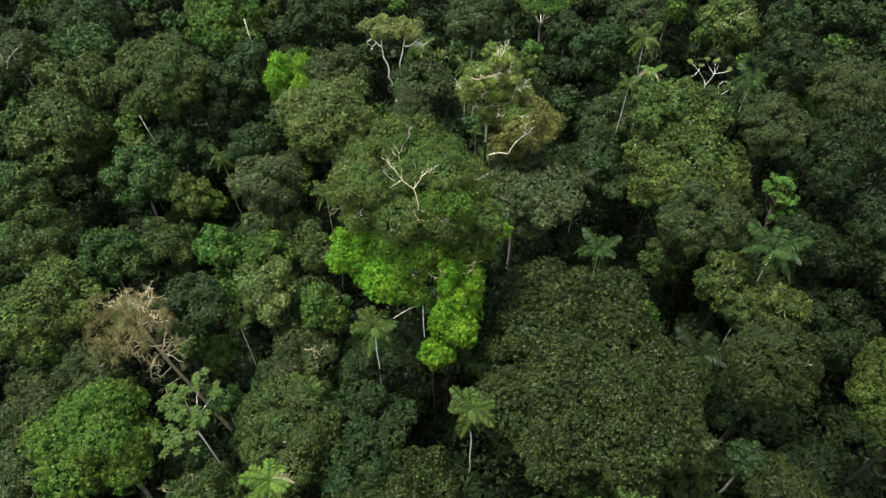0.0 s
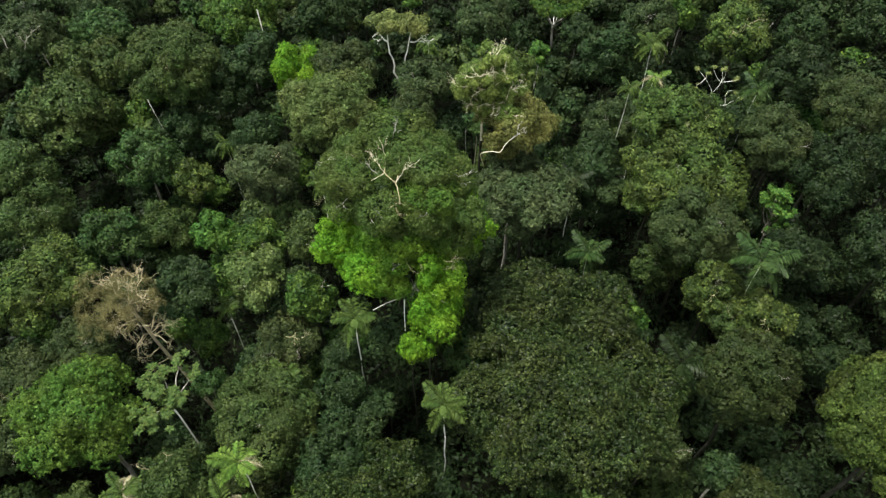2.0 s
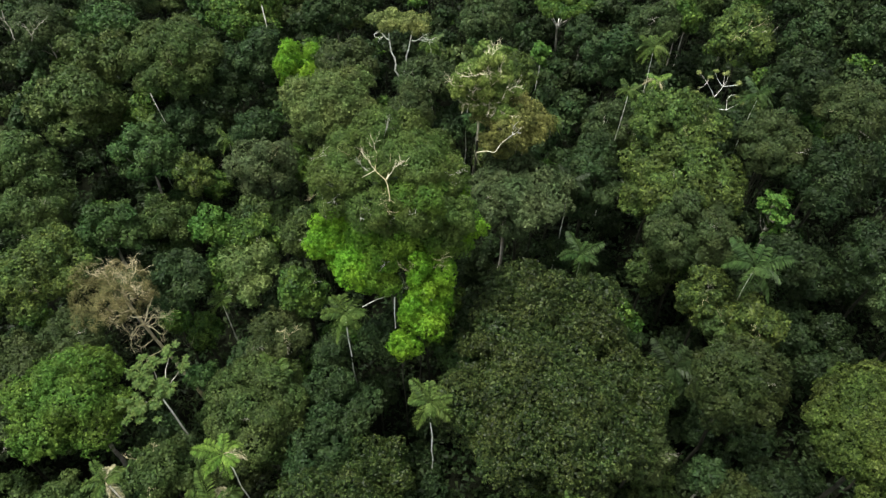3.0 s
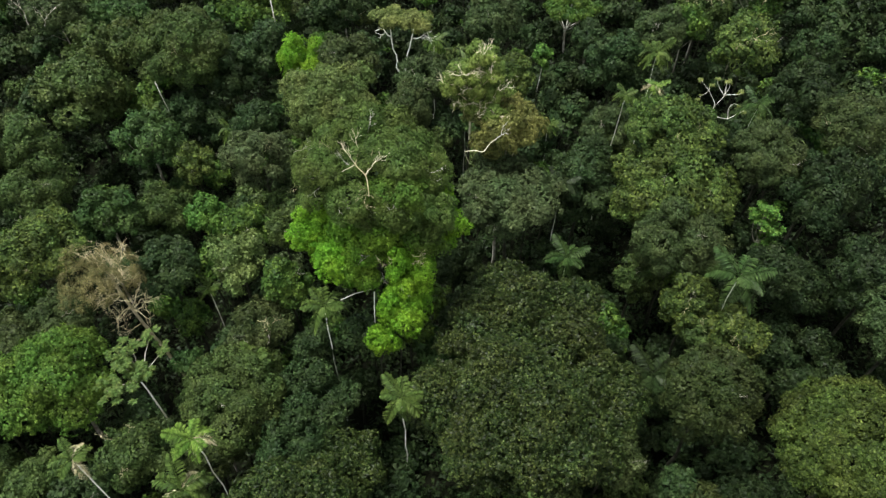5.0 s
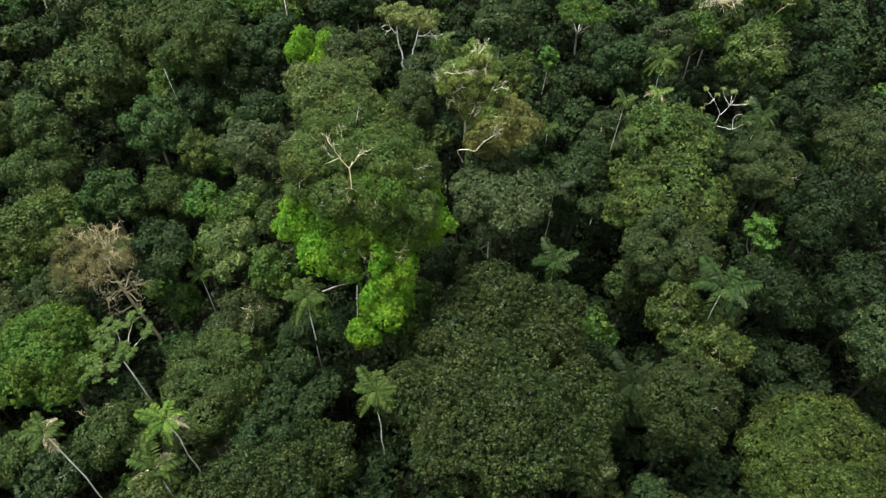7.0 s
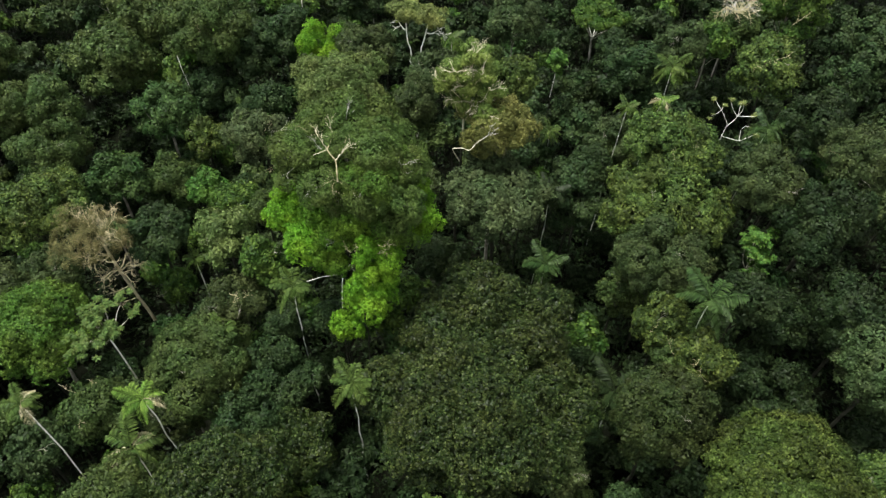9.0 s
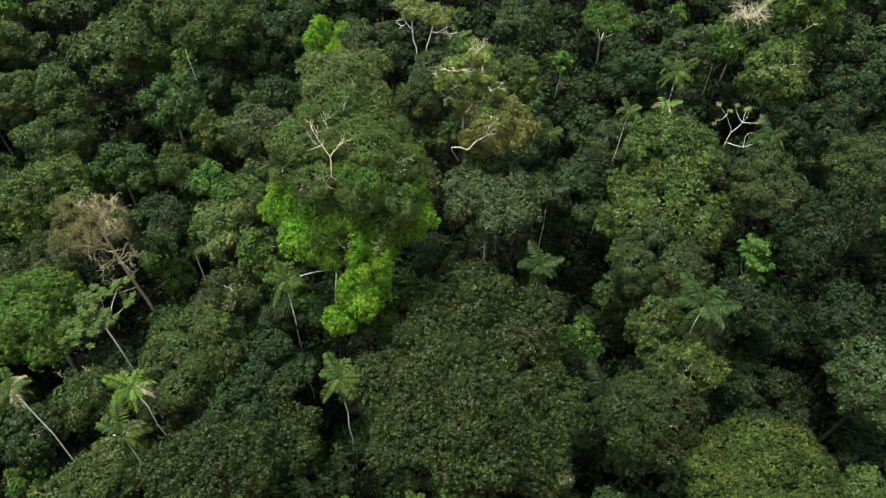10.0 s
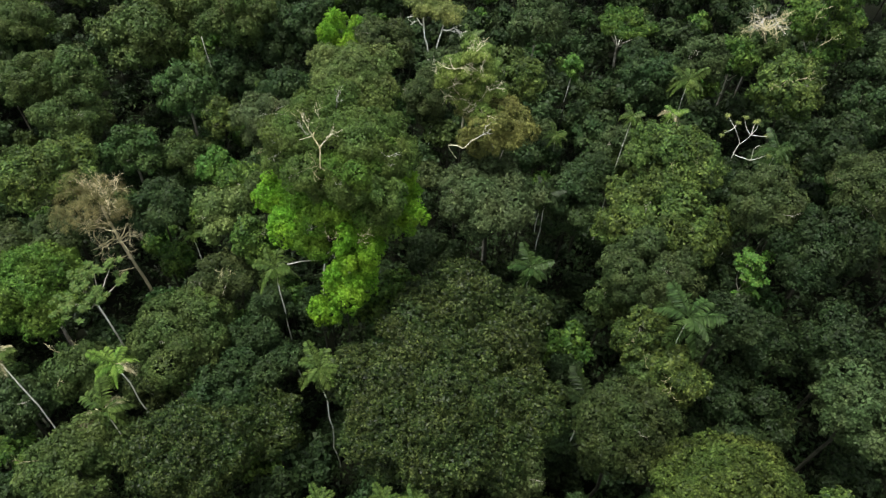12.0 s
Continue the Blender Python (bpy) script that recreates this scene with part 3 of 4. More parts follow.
def umbrella_tree(x, y, z, R):
    """Wide whitish limbs that fork low and carry flat plates of foliage."""
    rng = np.random.default_rng(29)
    root = rooted("tree", x, y, "umbrella-shaped tree with flat green leaf plates on whitish limbs")
    height = z - root.location.z
    fork = np.array([-0.8, -1.2, height - 5.0])
    part("trunk", stem(bent((0.5, 0, -0.4), fork, rng, 0.03, 8), 0.30, 0.20, "pale", 8), root)
    for k in range(8):
        a = k * 2.39996 + 0.6
        reach = R * (0.15 if k == 0 else 0.62)
        tip = np.array([math.cos(a) * reach, math.sin(a) * reach, height - (0.0 if k == 0 else rng.uniform(0.4, 1.8))])
        limb = part("limb", stem(bent(fork, tip, rng, 0.12, 8), 0.10, 0.04, "pale" if k % 3 else "white", 6), root)
        centres, radii = lobes_of(R * rng.uniform(0.28, 0.38), 0.8, rng, 0.42)
        v, f = foliage(centres, radii, rng, 0.44, 0.25, 0.6, 1.1, 0.9, 0.6)
        part("leaf_plate", mesh_from("leaf_plate", v, f, LEAF["green"]), limb, Matrix.Translation(tip + np.array([0, 0.3, 0.7])))
    PLACED.append((x, y, z, R))


def star_leaf(material, name):
    """A tuft of large lobed leaves that radiate from a branch's end."""
    rng = np.random.default_rng(5)
    pieces = []
    for k in range(20):
        a, tilt = k * 2.39996, rng.uniform(-0.45, 0.75) * (1 - 0.5 * (k % 2))
        d = unit(np.array([math.cos(a), math.sin(a), tilt]))
        side = unit(np.array([-math.sin(a), math.cos(a), rng.normal(0, 0.3)])) * rng.uniform(0.14, 0.22)
        size = rng.uniform(0.75, 1.15)
        base = d * 0.08
        v = np.array([base, d * size * 0.55 + side, d * size - np.array([0, 0, 0.18]), d * size * 0.55 - side])
        pieces.append((v, np.array([[0, 1, 2, 3]])))
    v, f = joined(pieces)
    return mesh_from(name, v, f, LEAF[material])


TUFT = star_leaf("star", "leaf_tuft")
PALE_TUFT = star_leaf("pale", "pale_leaf_tuft")
FRESH_TUFT = star_leaf("bright", "fresh_leaf_tuft")


def candelabra_tree(x, y, z, R, H, bark, tuft, label, arms, size, seed, twigs=3, limb_bark="white", tall=1.2):
    """A slender white-stemmed tree whose candelabra branches end in tufts of large lobed leaves."""
    rng = np.random.default_rng(seed)
    root = rooted("tree", x, y, label)
    height = z - root.location.z
    top = np.array([0, 0, height - 0.8 * H])
    part("trunk", stem(bent((1.2, -0.3, -0.4), top, rng, 0.03, 10), 0.125, 0.085, bark, 8), root)
    for k in range(arms):
        a = k * 2.39996 + rng.uniform(-0.2, 0.2)
        reach = R * (0.2 + 0.7 * (k % 4) / 3)
        end = top + np.array([math.cos(a) * reach, math.sin(a) * reach, H * rng.uniform(0.5, 1.4)])
        low = rng.uniform(0, tall)
        end[2] -= low if tall > 2 else 0
        line = bent(top - np.array([0, 0, low]), end, rng, 0.2, 7)
        limb = part("limb", stem(line, 0.09, 0.04, limb_bark, 5), root)
        for j in range(twigs):
            tip = end + np.array([rng.normal(0, 0.55), rng.normal(0, 0.55), rng.uniform(-0.1, 0.5)]) * (0 if j == 0 else 1)
            part("leaf_tuft", tuft, limb, pose(*tip, rng.uniform(-20, 20), rng.uniform(-20, 20), rng.uniform(0, 360)) @ Matrix.Scale(size * rng.uniform(0.8, 1.2), 4))
    PLACED.append((x, y, z, R))


# ---- palms ----
def frond_mesh(name, material, droop, lift, length=3.1, half=1.05, seed=3):
    """One feathered leaf: an arching midrib with two rows of leaflets."""
    rng = np.random.default_rng(seed)
    s = np.linspace(0, 1, 9)
    def rib(t):
        return np.stack([length * (t - 0.12 * droop * t ** 3), np.zeros_like(t), length * (lift * t - droop * t ** 2.2)], -1)
    pieces = [tube(rib(s), np.linspace(0.055, 0.012, 9), 3)]
    for k in range(28):
        t = np.array([0.12 + 0.88 * k / 27])
        base = rib(t)[0]
        reach = half * math.sin(math.pi * (0.12 + 0.80 * t[0])) ** 0.7
        for sgn in (-1, 1):
            way = np.array([0.50, sgn, -0.30 + rng.normal(0, 0.22)])
            way /= np.linalg.norm(way)
            wide = np.array([0.080, 0, 0.014])
            mid = base + way * reach * 0.55
            tip = base + way * reach * rng.uniform(0.9, 1.08) + np.array([0.06, 0, -0.30 * reach])
            pieces.append((np.array([base - wide * 0.5, mid - wide, tip, mid + wide]), np.array([[0, 1, 2, 3]])))
    v, f = joined(pieces)
    return mesh_from(name, v, f, LEAF[material])


FRONDS = {m: [frond_mesh("frond", m, 0.50, 1.10, seed=1), frond_mesh("frond", m, 0.78, 0.75, seed=2), frond_mesh("frond", m, 0.98, 0.35, seed=3)]
          for m in ("palm", "yellowpalm", "bluepalm", "shadepalm", "deadpalm")}


def palm(x, y, z, R, material="palm", dead=0, lean=0.0, fronds=11, label="", turn=0.0):
    """A slender palm: z is the height of its crown's heart, R the crown's half-width."""
    COUNT[0] += 1
    rng = np.random.default_rng(COUNT[0] * 11 + 5)
    root = rooted("palm_tree", x, y, label or "slender palm with pale trunk and feathery green fronds", "palm", "palms of the canopy")
    height = z - root.location.z - 0.35 * R
    part("trunk", stem(bent((-lean, 0, -0.4), (0, 0, height - 0.9), rng, 0.05, 10), 0.082 if y < 60 else 0.060, 0.064 if y < 60 else 0.045, "white", 7), root)
    part("crownshaft", stem([(0, 0, height - 1.0), (0, 0, height - 0.5), (0, 0, height + 0.1)], 0.12, 0.07, "dull", 7), root, None, "smooth green-brown crownshaft")
    upright = 0.2 if y < 80 else 0.1
    for k in range(fronds):
        a = turn + k * 137.5 + rng.uniform(-12, 12)
        tone = "deadpalm" if fronds // 2 <= k < fronds // 2 + dead else material
        form = 2 if tone == "deadpalm" else 0 if k < fronds * upright else 1 if k < fronds * upright * 3 else 2
        s = R / 2.75 * rng.uniform(0.85, 1.15)
        part("frond", FRONDS[tone][form], root, pose(0, 0, height, 0, 0, a) @ pose(0, 0, 0, rng.uniform(-14, 14), 0, 0) @ Matrix.Scale(s, 4), "withered tan frond" if tone == "deadpalm" else "")
    PLACED.append((x, y, z - 2, R * 0.5))
    return root


# ---- the tall trees and palms, where they stand ----
vine_tree(-28.1, 104.6, 14.6, 4.4, 5.2, "tree smothered in bright lime-green climbing vines")
forked_tree(-8.9, 101.8, 26.3, 5.5, 3.3)
vined = tree("fine", -50.9, 103.5, 15.5, 8.9, 7.1, leaf="olive")
crooked_limb(vined, ((-52.7, 94.5, 14.5), (-51.8, 93.5, 12.3), (-50.9, 92.9, 9.1)), 0.06, "bleached", "bare leaning stem")
tree("broad", -71.5, 109.7, 8.1, 7.6, 6.1, leaf="olive")
tree("blue", -74.8, 125.9, 6.7, 6.5, 5.2)
tree("broad", -69.6, 96.2, 8.7, 8.1, 6.5, leaf="olive")
tree("green", -66.7, 76.6, 12.9, 4.4, 5.8, leaf="olive")
tree("dark", -37.3, 108.3, 12.4, 5.5, 6.2)
tree("brown", -18.6, 103.5, 16.4, 5.5, 4.4)
tree("sage", -19.9, 91.7, 15.3, 8.0, 6.4)
host = host_tree(-4.0, 57.6, 34.5, 8.8, 6.2)
crooked_limb(host, ((-2.6, 50.2, 37.6), (-2.6, 50.3, 38.3), (-3.0, 51.4, 39.5), (-4.4, 52.3, 40.0), (-4.4, 54.0, 40.2)), 0.062, "tan")
crooked_limb(host, ((-3.0, 51.4, 39.5), (-2.9, 52.9, 39.9), (-3.0, 54.8, 39.9), (-3.6, 56.6, 39.9)), 0.036, "tan")
crooked_limb(host, ((-4.4, 52.3, 40.0), (-4.8, 52.0, 39.9), (-5.7, 51.5, 39.6)), 0.035)
surface_limb(host, -4.4, 52.3, 40.1, (-0.5, 0.1, 0.9), 1.7, 0.042, 71, "cream")
surface_limb(host, -3.0, 51.4, 39.6, (0.5, 0.3, 0.9), 1.6, 0.040, 75, "cream")
surface_limb(host, -4.4, 54.0, 40.3, (-0.2, 0.4, 0.8), 1.4, 0.034, 76, "cream")
surface_limb(host, -4.4, 53.2, 38.6, (-0.8, -0.2, 0.7), 1.7, 0.034, 72)
surface_limb(host, 2.6, 55.6, 36.8, (0.5, -0.6, 0.6), 1.8, 0.032, 73)
surface_limb(host, -4.2, 58.0, 39.6, (0.2, -0.3, 1.0), 1.8, 0.030, 74)
surface_limb(host, 3.6, 53.4, 33.4, (0.7, -0.5, 0.4), 1.8, 0.030, 77)
surface_limb(host, -8.6, 54.2, 35.4, (-0.6, -0.5, 0.6), 1.5, 0.026, 78)
surface_limb(host, 0.6, 48.2, 25.4, (0.4, -0.7, 0.4), 1.8, 0.030, 79)
crooked_limb(host, ((-5.7, 44.8, 25.2), (-4.2, 45.9, 25.3), (-2.6, 47.1, 24.8)), 0.06, "bleached", "bare whitish stick")
crooked_limb(host, ((-2.4, 47.8, 23.4), (-2.4, 47.1, 21.5), (-2.3, 46.3, 18.9)), 0.08, "white", "bare whitish stem")
curtain(host, -10.7, 53.4, 26.4, 3.1, 5.0, 11)
curtain(host, -7.5, 50.4, 26.4, 3.8, 4.6, 12)
curtain(host, -4.8, 50.4, 26.0, 3.4, 4.2, 16, "limedull")
curtain(host, -3.2, 51.6, 30.0, 4.2, 4.0, 18, "limedull")
curtain(host, 1.4, 49.2, 25.7, 3.2, 4.4, 13)
curtain(host, 1.6, 47.2, 22.1, 3.3, 3.2, 17)
curtain(host, 4.4, 56.3, 27.0, 2.6, 3.4, 14)
curtain(host, 3.7, 57.7, 29.6, 2.4, 3.2, 25)
curtain(host, 2.2, 51.8, 29.0, 3.4, 4.2, 15, "vinegreen")
curtain(host, 0.9, 52.2, 35.3, 3.2, 3.0, 21, "vinegreen")
curtain(host, 4.0, 51.7, 33.4, 2.6, 3.6, 22, "feather")
curtain(host, -2.1, 52.2, 35.4, 2.6, 2.8, 23, "vinegreen")
curtain(host, 1.5, 56.3, 36.1, 2.4, 2.2, 24, "vinegreen")
vine_tree(0.6, 46.6, 23.0, 2.5, 3.2, "tree smothered in bright lime-green climbing vines")
vine_tree(-1.1, 43.6, 19.0, 1.9, 2.6, "tree smothered in bright lime-green climbing vines")
pale_limbed(6.3, 74.6, 34.2, 5.0, 5.8)
tawny = tree("tawny", 10.9, 74.8, 28.6, 5.6, 5.4)
crooked_limb(tawny, ((6.6, 71.5, 24.0), (5.9, 68.9, 28.5), (7.5, 68.4, 29.4), (8.6, 68.0, 29.5), (9.4, 68.9, 30.6), (11.0, 69.9, 31.4)), 0.06)
surface_limb(tawny, 9.4, 68.9, 30.6, (0.7, 0.2, 0.6), 1.8, 0.055, 81)
tree("olive", 12.5, 69.2, 20.4, 7.4, 6.0, leaf="ash")
tree("yellow", 35.6, 82.6, 23.9, 6.5, 5.2)
tree("yellow", 36.3, 75.4, 19.0, 8.7, 7.0)
tree("grey", 36.4, 64.7, 19.6, 6.3, 5.3, leaf="brown")
candelabra_tree(49.4, 70.9, 20.9, 2.6, 3.2, "pale", FRESH_TUFT, "young tree with rosettes of fresh light green leaves", 26, 0.62, 63, 5, "pale", 5.5)
tree("green", 33.2, 65.5, 10.3, 3.4, 4.4, leaf="olive")
tree("yellow", 37.7, 55.7, 17.0, 3.8, 4.9, leaf="mustard")
tree("yellow", 42.3, 49.6, 20.4, 3.6, 3.2, leaf="mustard")
tree("olive", 40.4, 52.4, 16.5, 3.6, 3.4)
tree("fine", 37.1, 39.9, 22.8, 5.4, 5.6)
tree("dome", 46.2, 30.8, 32.0, 7.1, 4.6)
spreading_giant(16.0, 39.0, ((16.6, 35.2, 20.6, 8.4, 7.8), (12.2, 45.6, 17.2, 6.2, 5.8), (20.4, 45.6, 17.4, 5.8, 5.6), (26.2, 41.8, 17.4, 4.9, 5.0), (8.2, 37.4, 17.6, 4.8, 5.6), (12.4, 31.2, 20.2, 4.6, 6.0), (19.6, 31.4, 20.8, 5.0, 6.8), (25.2, 35.0, 17.4, 4.7, 5.2), (14.6, 51.4, 18.0, 6.2, 4.6), (21.0, 50.6, 17.6, 5.2, 4.2)))
tree("blue", -52.1, 85.4, 8.5, 5.8, 4.6)
tree("yellow", -43.2, 83.0, 6.0, 3.7, 3.7)
tree("grey", -26.2, 74.6, 17.6, 4.9, 4.9, leaf="ash")
tree("dark", -33.0, 90.3, 12.0, 3.9, 3.1)
tree("dark", -48.5, 96.9, 6.0, 5.2, 5.2)
dry_tree(-38.8, 48.5, 19.2, 5.5, 3.3)
tree("yellow", -54.0, 52.4, 14.7, 6.6, 5.3)
tree("blue", -54.0, 69.8, 5.6, 5.4, 4.3)
tree("olive", -47.1, 75.2, 1.8, 5.2, 4.2)
tree("bright", -35.7, 70.7, 7.9, 3.4, 2.7)
tree("green", -25.6, 63.6, 14.5, 4.0, 3.2)
tree("green", -23.5, 55.6, 16.4, 4.2, 3.4, leaf="sage")
tree("olive", -16.1, 55.7, 23.7, 2.1, 2.8)
tree("green", -15.1, 51.2, 18.2, 3.0, 3.9)
tree("dark", -33.7, 54.1, 15.2, 4.4, 3.5)
tree("green", -31.6, 51.7, 6.0, 2.9, 2.3)
twiggy = tree("brown", -18.2, 45.6, 15.0, 4.1, 3.3)
surface_limb(twiggy, -16.8, 44.2, 19.5, (0.8, -0.2, 0.3), 1.5, 0.032, 93, "tan")
surface_limb(twiggy, -14.9, 44.2, 19.3, (0.5, -0.1, 0.8), 1.3, 0.028, 94, "tan")
tree("dark", -10.6, 45.9, 12.3, 2.9, 3.7)
tree("lobed", -41.0, 35.6, 14.0, 7.0, 5.6, leaf="leafgreen")
candelabra_tree(-28.4, 34.8, 20.9, 4.0, 2.4, "white", TUFT, "slender white-stemmed tree with tufts of lobed bluish leaves", 18, 0.6, 61, 7, "pale")
tree("fine", -18.6, 36.8, 13.2, 6.9, 5.2, leaf="olive")
topped = tree("olive", -27.3, 27.9, 13.2, 4.0, 4.4)
surface_limb(topped, -27.3, 28.7, 17.2, (0.2, 0.3, 1.0), 0.9, 0.035, 83, "tan")
surface_limb(topped, -29.1, 27.9, 16.7, (-0.6, -0.3, 0.6), 1.0, 0.03, 84, "tan")
tree("dark", -9.9, 39.2, 10.0, 5.4, 4.3)
tree("gloss", -2.7, 30.9, 11.4, 4.3, 3.7)
tree("gloss", -7.0, 22.0, 17.2, 6.4, 5.1)
tree("dark", -10.6, 32.1, 11.1, 4.7, 3.8)
tree("olive", -17.4, 16.5, 18.0, 4.6, 3.7)
tree("grey", -48.9, 30.9, 13.7, 4.0, 3.2)
tree("brown", -50.3, 39.2, 12.8, 4.8, 3.8)
tree("brown", -45.6, 44.5, 13.3, 4.3, 3.4)
nested = tree("yellow", 51.8, 111.8, 21.6, 6.2, 5.2)
surface_limb(nested, 50.4, 106.6, 25.2, (-0.3, -0.3, 1.0), 1.5, 0.03, 88, "tan")
surface_limb(nested, 51.2, 107.5, 25.8, (0.7, -0.2, 0.6), 1.6, 0.03, 89, "tan")
surface_limb(nested, 49.5, 105.9, 24.7, (-0.8, -0.2, 0.5), 1.5, 0.03, 90, "tan")
dead_tree(46.6, 127.6, 23.7, 5.4, 4.5)
draped = tree("green", 57.2, 134.4, 21.6, 6.9, 8.3)
surface_limb(draped, 53.5, 126.4, 25.4, (0.1, 0.2, 1.0), 2.6, 0.05, 91, "tan", 1)
surface_limb(draped, 55.6, 123.0, 23.5, (0.5, 0.1, 0.8), 2.2, 0.045, 92, "tan", 1)
dusky = tree("fine", 61.0, 84.6, 26.4, 5.2, 4.9, leaf="brown")
surface_limb(dusky, 58.6, 80.6, 27.4, (1.0, -0.3, -0.1), 1.9, 0.05, 87, "pale")
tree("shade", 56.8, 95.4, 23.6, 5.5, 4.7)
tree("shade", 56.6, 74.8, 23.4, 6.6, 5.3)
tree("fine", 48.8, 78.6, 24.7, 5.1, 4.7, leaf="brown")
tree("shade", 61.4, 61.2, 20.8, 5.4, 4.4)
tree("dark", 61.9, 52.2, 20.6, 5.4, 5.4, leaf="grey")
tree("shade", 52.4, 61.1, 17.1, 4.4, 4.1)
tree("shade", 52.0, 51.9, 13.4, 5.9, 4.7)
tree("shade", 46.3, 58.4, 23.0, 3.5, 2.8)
tree("dark", 23.5, 76.0, 16.9, 4.3, 5.6)
tree("dark", 30.0, 113.5, 14.0, 5.4, 6.6)
tree("grey", 37.1, 114.9, 20.3, 4.1, 5.4)
umbrella_tree(22.0, 136.0, 12.2, 6.7)
tree("grey", 6.0, 121.3, 16.1, 5.7, 5.2)
tree("yellow", 11.0, 89.4, 26.2, 3.6, 4.2)
young = tree("bright", 16.2, 107.0, 18.6, 1.8, 2.6)
crooked_limb(young, ((16.2, 106.4, 17.0), (16.1, 106.3, 14.5), (15.9, 106.2, 11.5)), 0.065, "white", "slender white stem")
stemmed = tree("green", -46.1, 130.5, 9.4, 8.3, 6.6)
crooked_limb(stemmed, ((-39.0, 121.2, 16.7), (-38.2, 119.4, 13.8), (-37.5, 118.1, 10.0)), 0.11, "bleached", "bare pale stem")
tree("dark", -80.3, 139.0, 5.1, 8.8, 7.0)
tree("dark", -42.6, 103.6, 10.2, 4.4, 4.6)
tree("dark", 66.6, 118.6, 15.2, 5.0, 5.2)
tree("dark", 25.8, 127.6, 9.2, 3.8, 4.6)
tree("dark", -26.2, 129.4, 12.3, 7.0, 5.6)
tree("grey", -3.3, 97.9, 18.4, 5.3, 4.2)
tree("olive", -80.9, 77.0, 7.8, 6.2, 5.0)
tree("olive", -98.7, 94.2, 5.2, 6.0, 4.8)
tree("brown", 27.4, 33.8, 16.3, 3.5, 3.0)
tree("olive", -19.6, 30.4, 11.0, 3.8, 3.4, leaf="deep")
tree("shade", 43.1, 31.2, 10.2, 6.0, 4.8)
tree("dark", 29.9, 42.9, 10.1, 3.2, 4.1)
palm(3.2, 35.0, 22.9, 2.5)
palm(-8.1, 45.3, 23.6, 2.6)
palm(21.4, 60.6, 19.7, 2.6, "bluepalm", label="slender palm with bluish green arching fronds")
palm(-17.3, 26.5, 24.3, 2.2, "yellowpalm", 1, 0.3, 9, "slender palm with sunlit yellow-green fronds and one withered", 190)
palm(-19.1, 23.4, 17.9, 2.9, "palm", 2, 0.6, 10, "slender palm with green fronds and withered tan skirt", 120)
palm(-25.2, 20.8, 29.7, 1.8, "palm", 2, 1.2, 10, "slender palm with sparse dull green fronds on a curved trunk")
palm(35.5, 106.1, 23.4, 3.0, turn=40.0)
palm(34.0, 94.7, 24.2, 2.0, "yellowpalm", 2, 0.5, 8, "slender palm with yellow-green fronds and hanging dead ones")
palm(28.4, 86.7, 27.7, 1.7)
palm(50.3, 92.7, 24.2, 2.7, "bluepalm", label="slender palm with bluish green arching fronds")
palm(-28.1, 53.0, 12.8, 1.7)
palm(-16.5, 40.3, 17.5, 1.9)
palm(-17.9, 73.9, 17.0, 2.0)
palm(-57.2, 96.9, 6.9, 2.4)
palm(-40.3, 93.3, 6.9, 2.2)
palm(-4.1, 110.2, 18.8, 2.2)
palm(3.9, 96.8, 23.4, 1.9)
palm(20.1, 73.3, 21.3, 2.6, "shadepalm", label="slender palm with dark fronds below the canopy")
palm(17.8, 88.6, 19.1, 1.8)
palm(9.7, 21.9, 20.9, 1.7)
palm(19.0, 24.9, 21.7, 1.7)
palm(15.9, 24.1, 21.5, 1.7)
palm(20.8, 24.0, 21.9, 1.7)
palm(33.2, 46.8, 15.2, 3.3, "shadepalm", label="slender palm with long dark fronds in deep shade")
palm(41.2, 54.8, 26.9, 3.3, "bluepalm", label="slender palm with bluish green arching fronds")
white_candelabra(45.9, 99.2, 15.2)
thin = tree("grey", -85.7, 118.1, 10.5, 6.2, 5.0)
surface_limb(thin, -86.5, 110.5, 13.0, (-0.2, 0.3, 1.0), 2.8, 0.09, 85, "pale")
surface_limb(thin, -83.0, 110.8, 12.5, (0.4, 0.2, 0.9), 2.6, 0.08, 86, "pale")
tree("olive", 46.9, 128.9, 17.8, 5.1, 4.1)
tree("green", 42.9, 122.4, 18.3, 4.1, 3.3)
tree("grey", 27.4, 91.2, 16.3, 3.9, 4.6)
tree("olive", -64.5, 69.8, 9.2, 6.0, 4.8)
tree("yellow", -57.2, 61.5, 10.7, 3.9, 3.1)
tree("dark", 25.2, 83.8, 16.3, 4.0, 3.3)
tree("brown", -5.2, 89.8, 17.3, 3.6, 4.7)
tree("yellow", 58.3, 37.9, 23.4, 2.4, 2.7)
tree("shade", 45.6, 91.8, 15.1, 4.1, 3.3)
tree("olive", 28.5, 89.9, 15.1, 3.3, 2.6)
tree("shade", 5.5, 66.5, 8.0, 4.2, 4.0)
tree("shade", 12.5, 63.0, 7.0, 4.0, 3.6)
tree("blue", 35.4, 32.5, 14.0, 2.4, 2.0, leaf="dark")
tree("green", -32.6, 21.8, 11.6, 3.6, 3.2, leaf="dark")
tree("dark", -38.6, 23.6, 11.0, 3.6, 3.4, leaf="olive")
tree("brown", 38.5, 28.5, 14.5, 4.0, 2.6, leaf="deep")


# ---- the lower storey: smaller trees that fill the forest between and under the tall ones ----
def local_canopy(x, y):
    w = s = 0.0
    for px, py, pz, pr in PLACED_TALL:
        k = 1.0 / ((px - x) ** 2 + (py - y) ** 2 + 40.0) ** 1.5
        w += k
        s += k * (pz - ground_z(px, py))
    return s / w


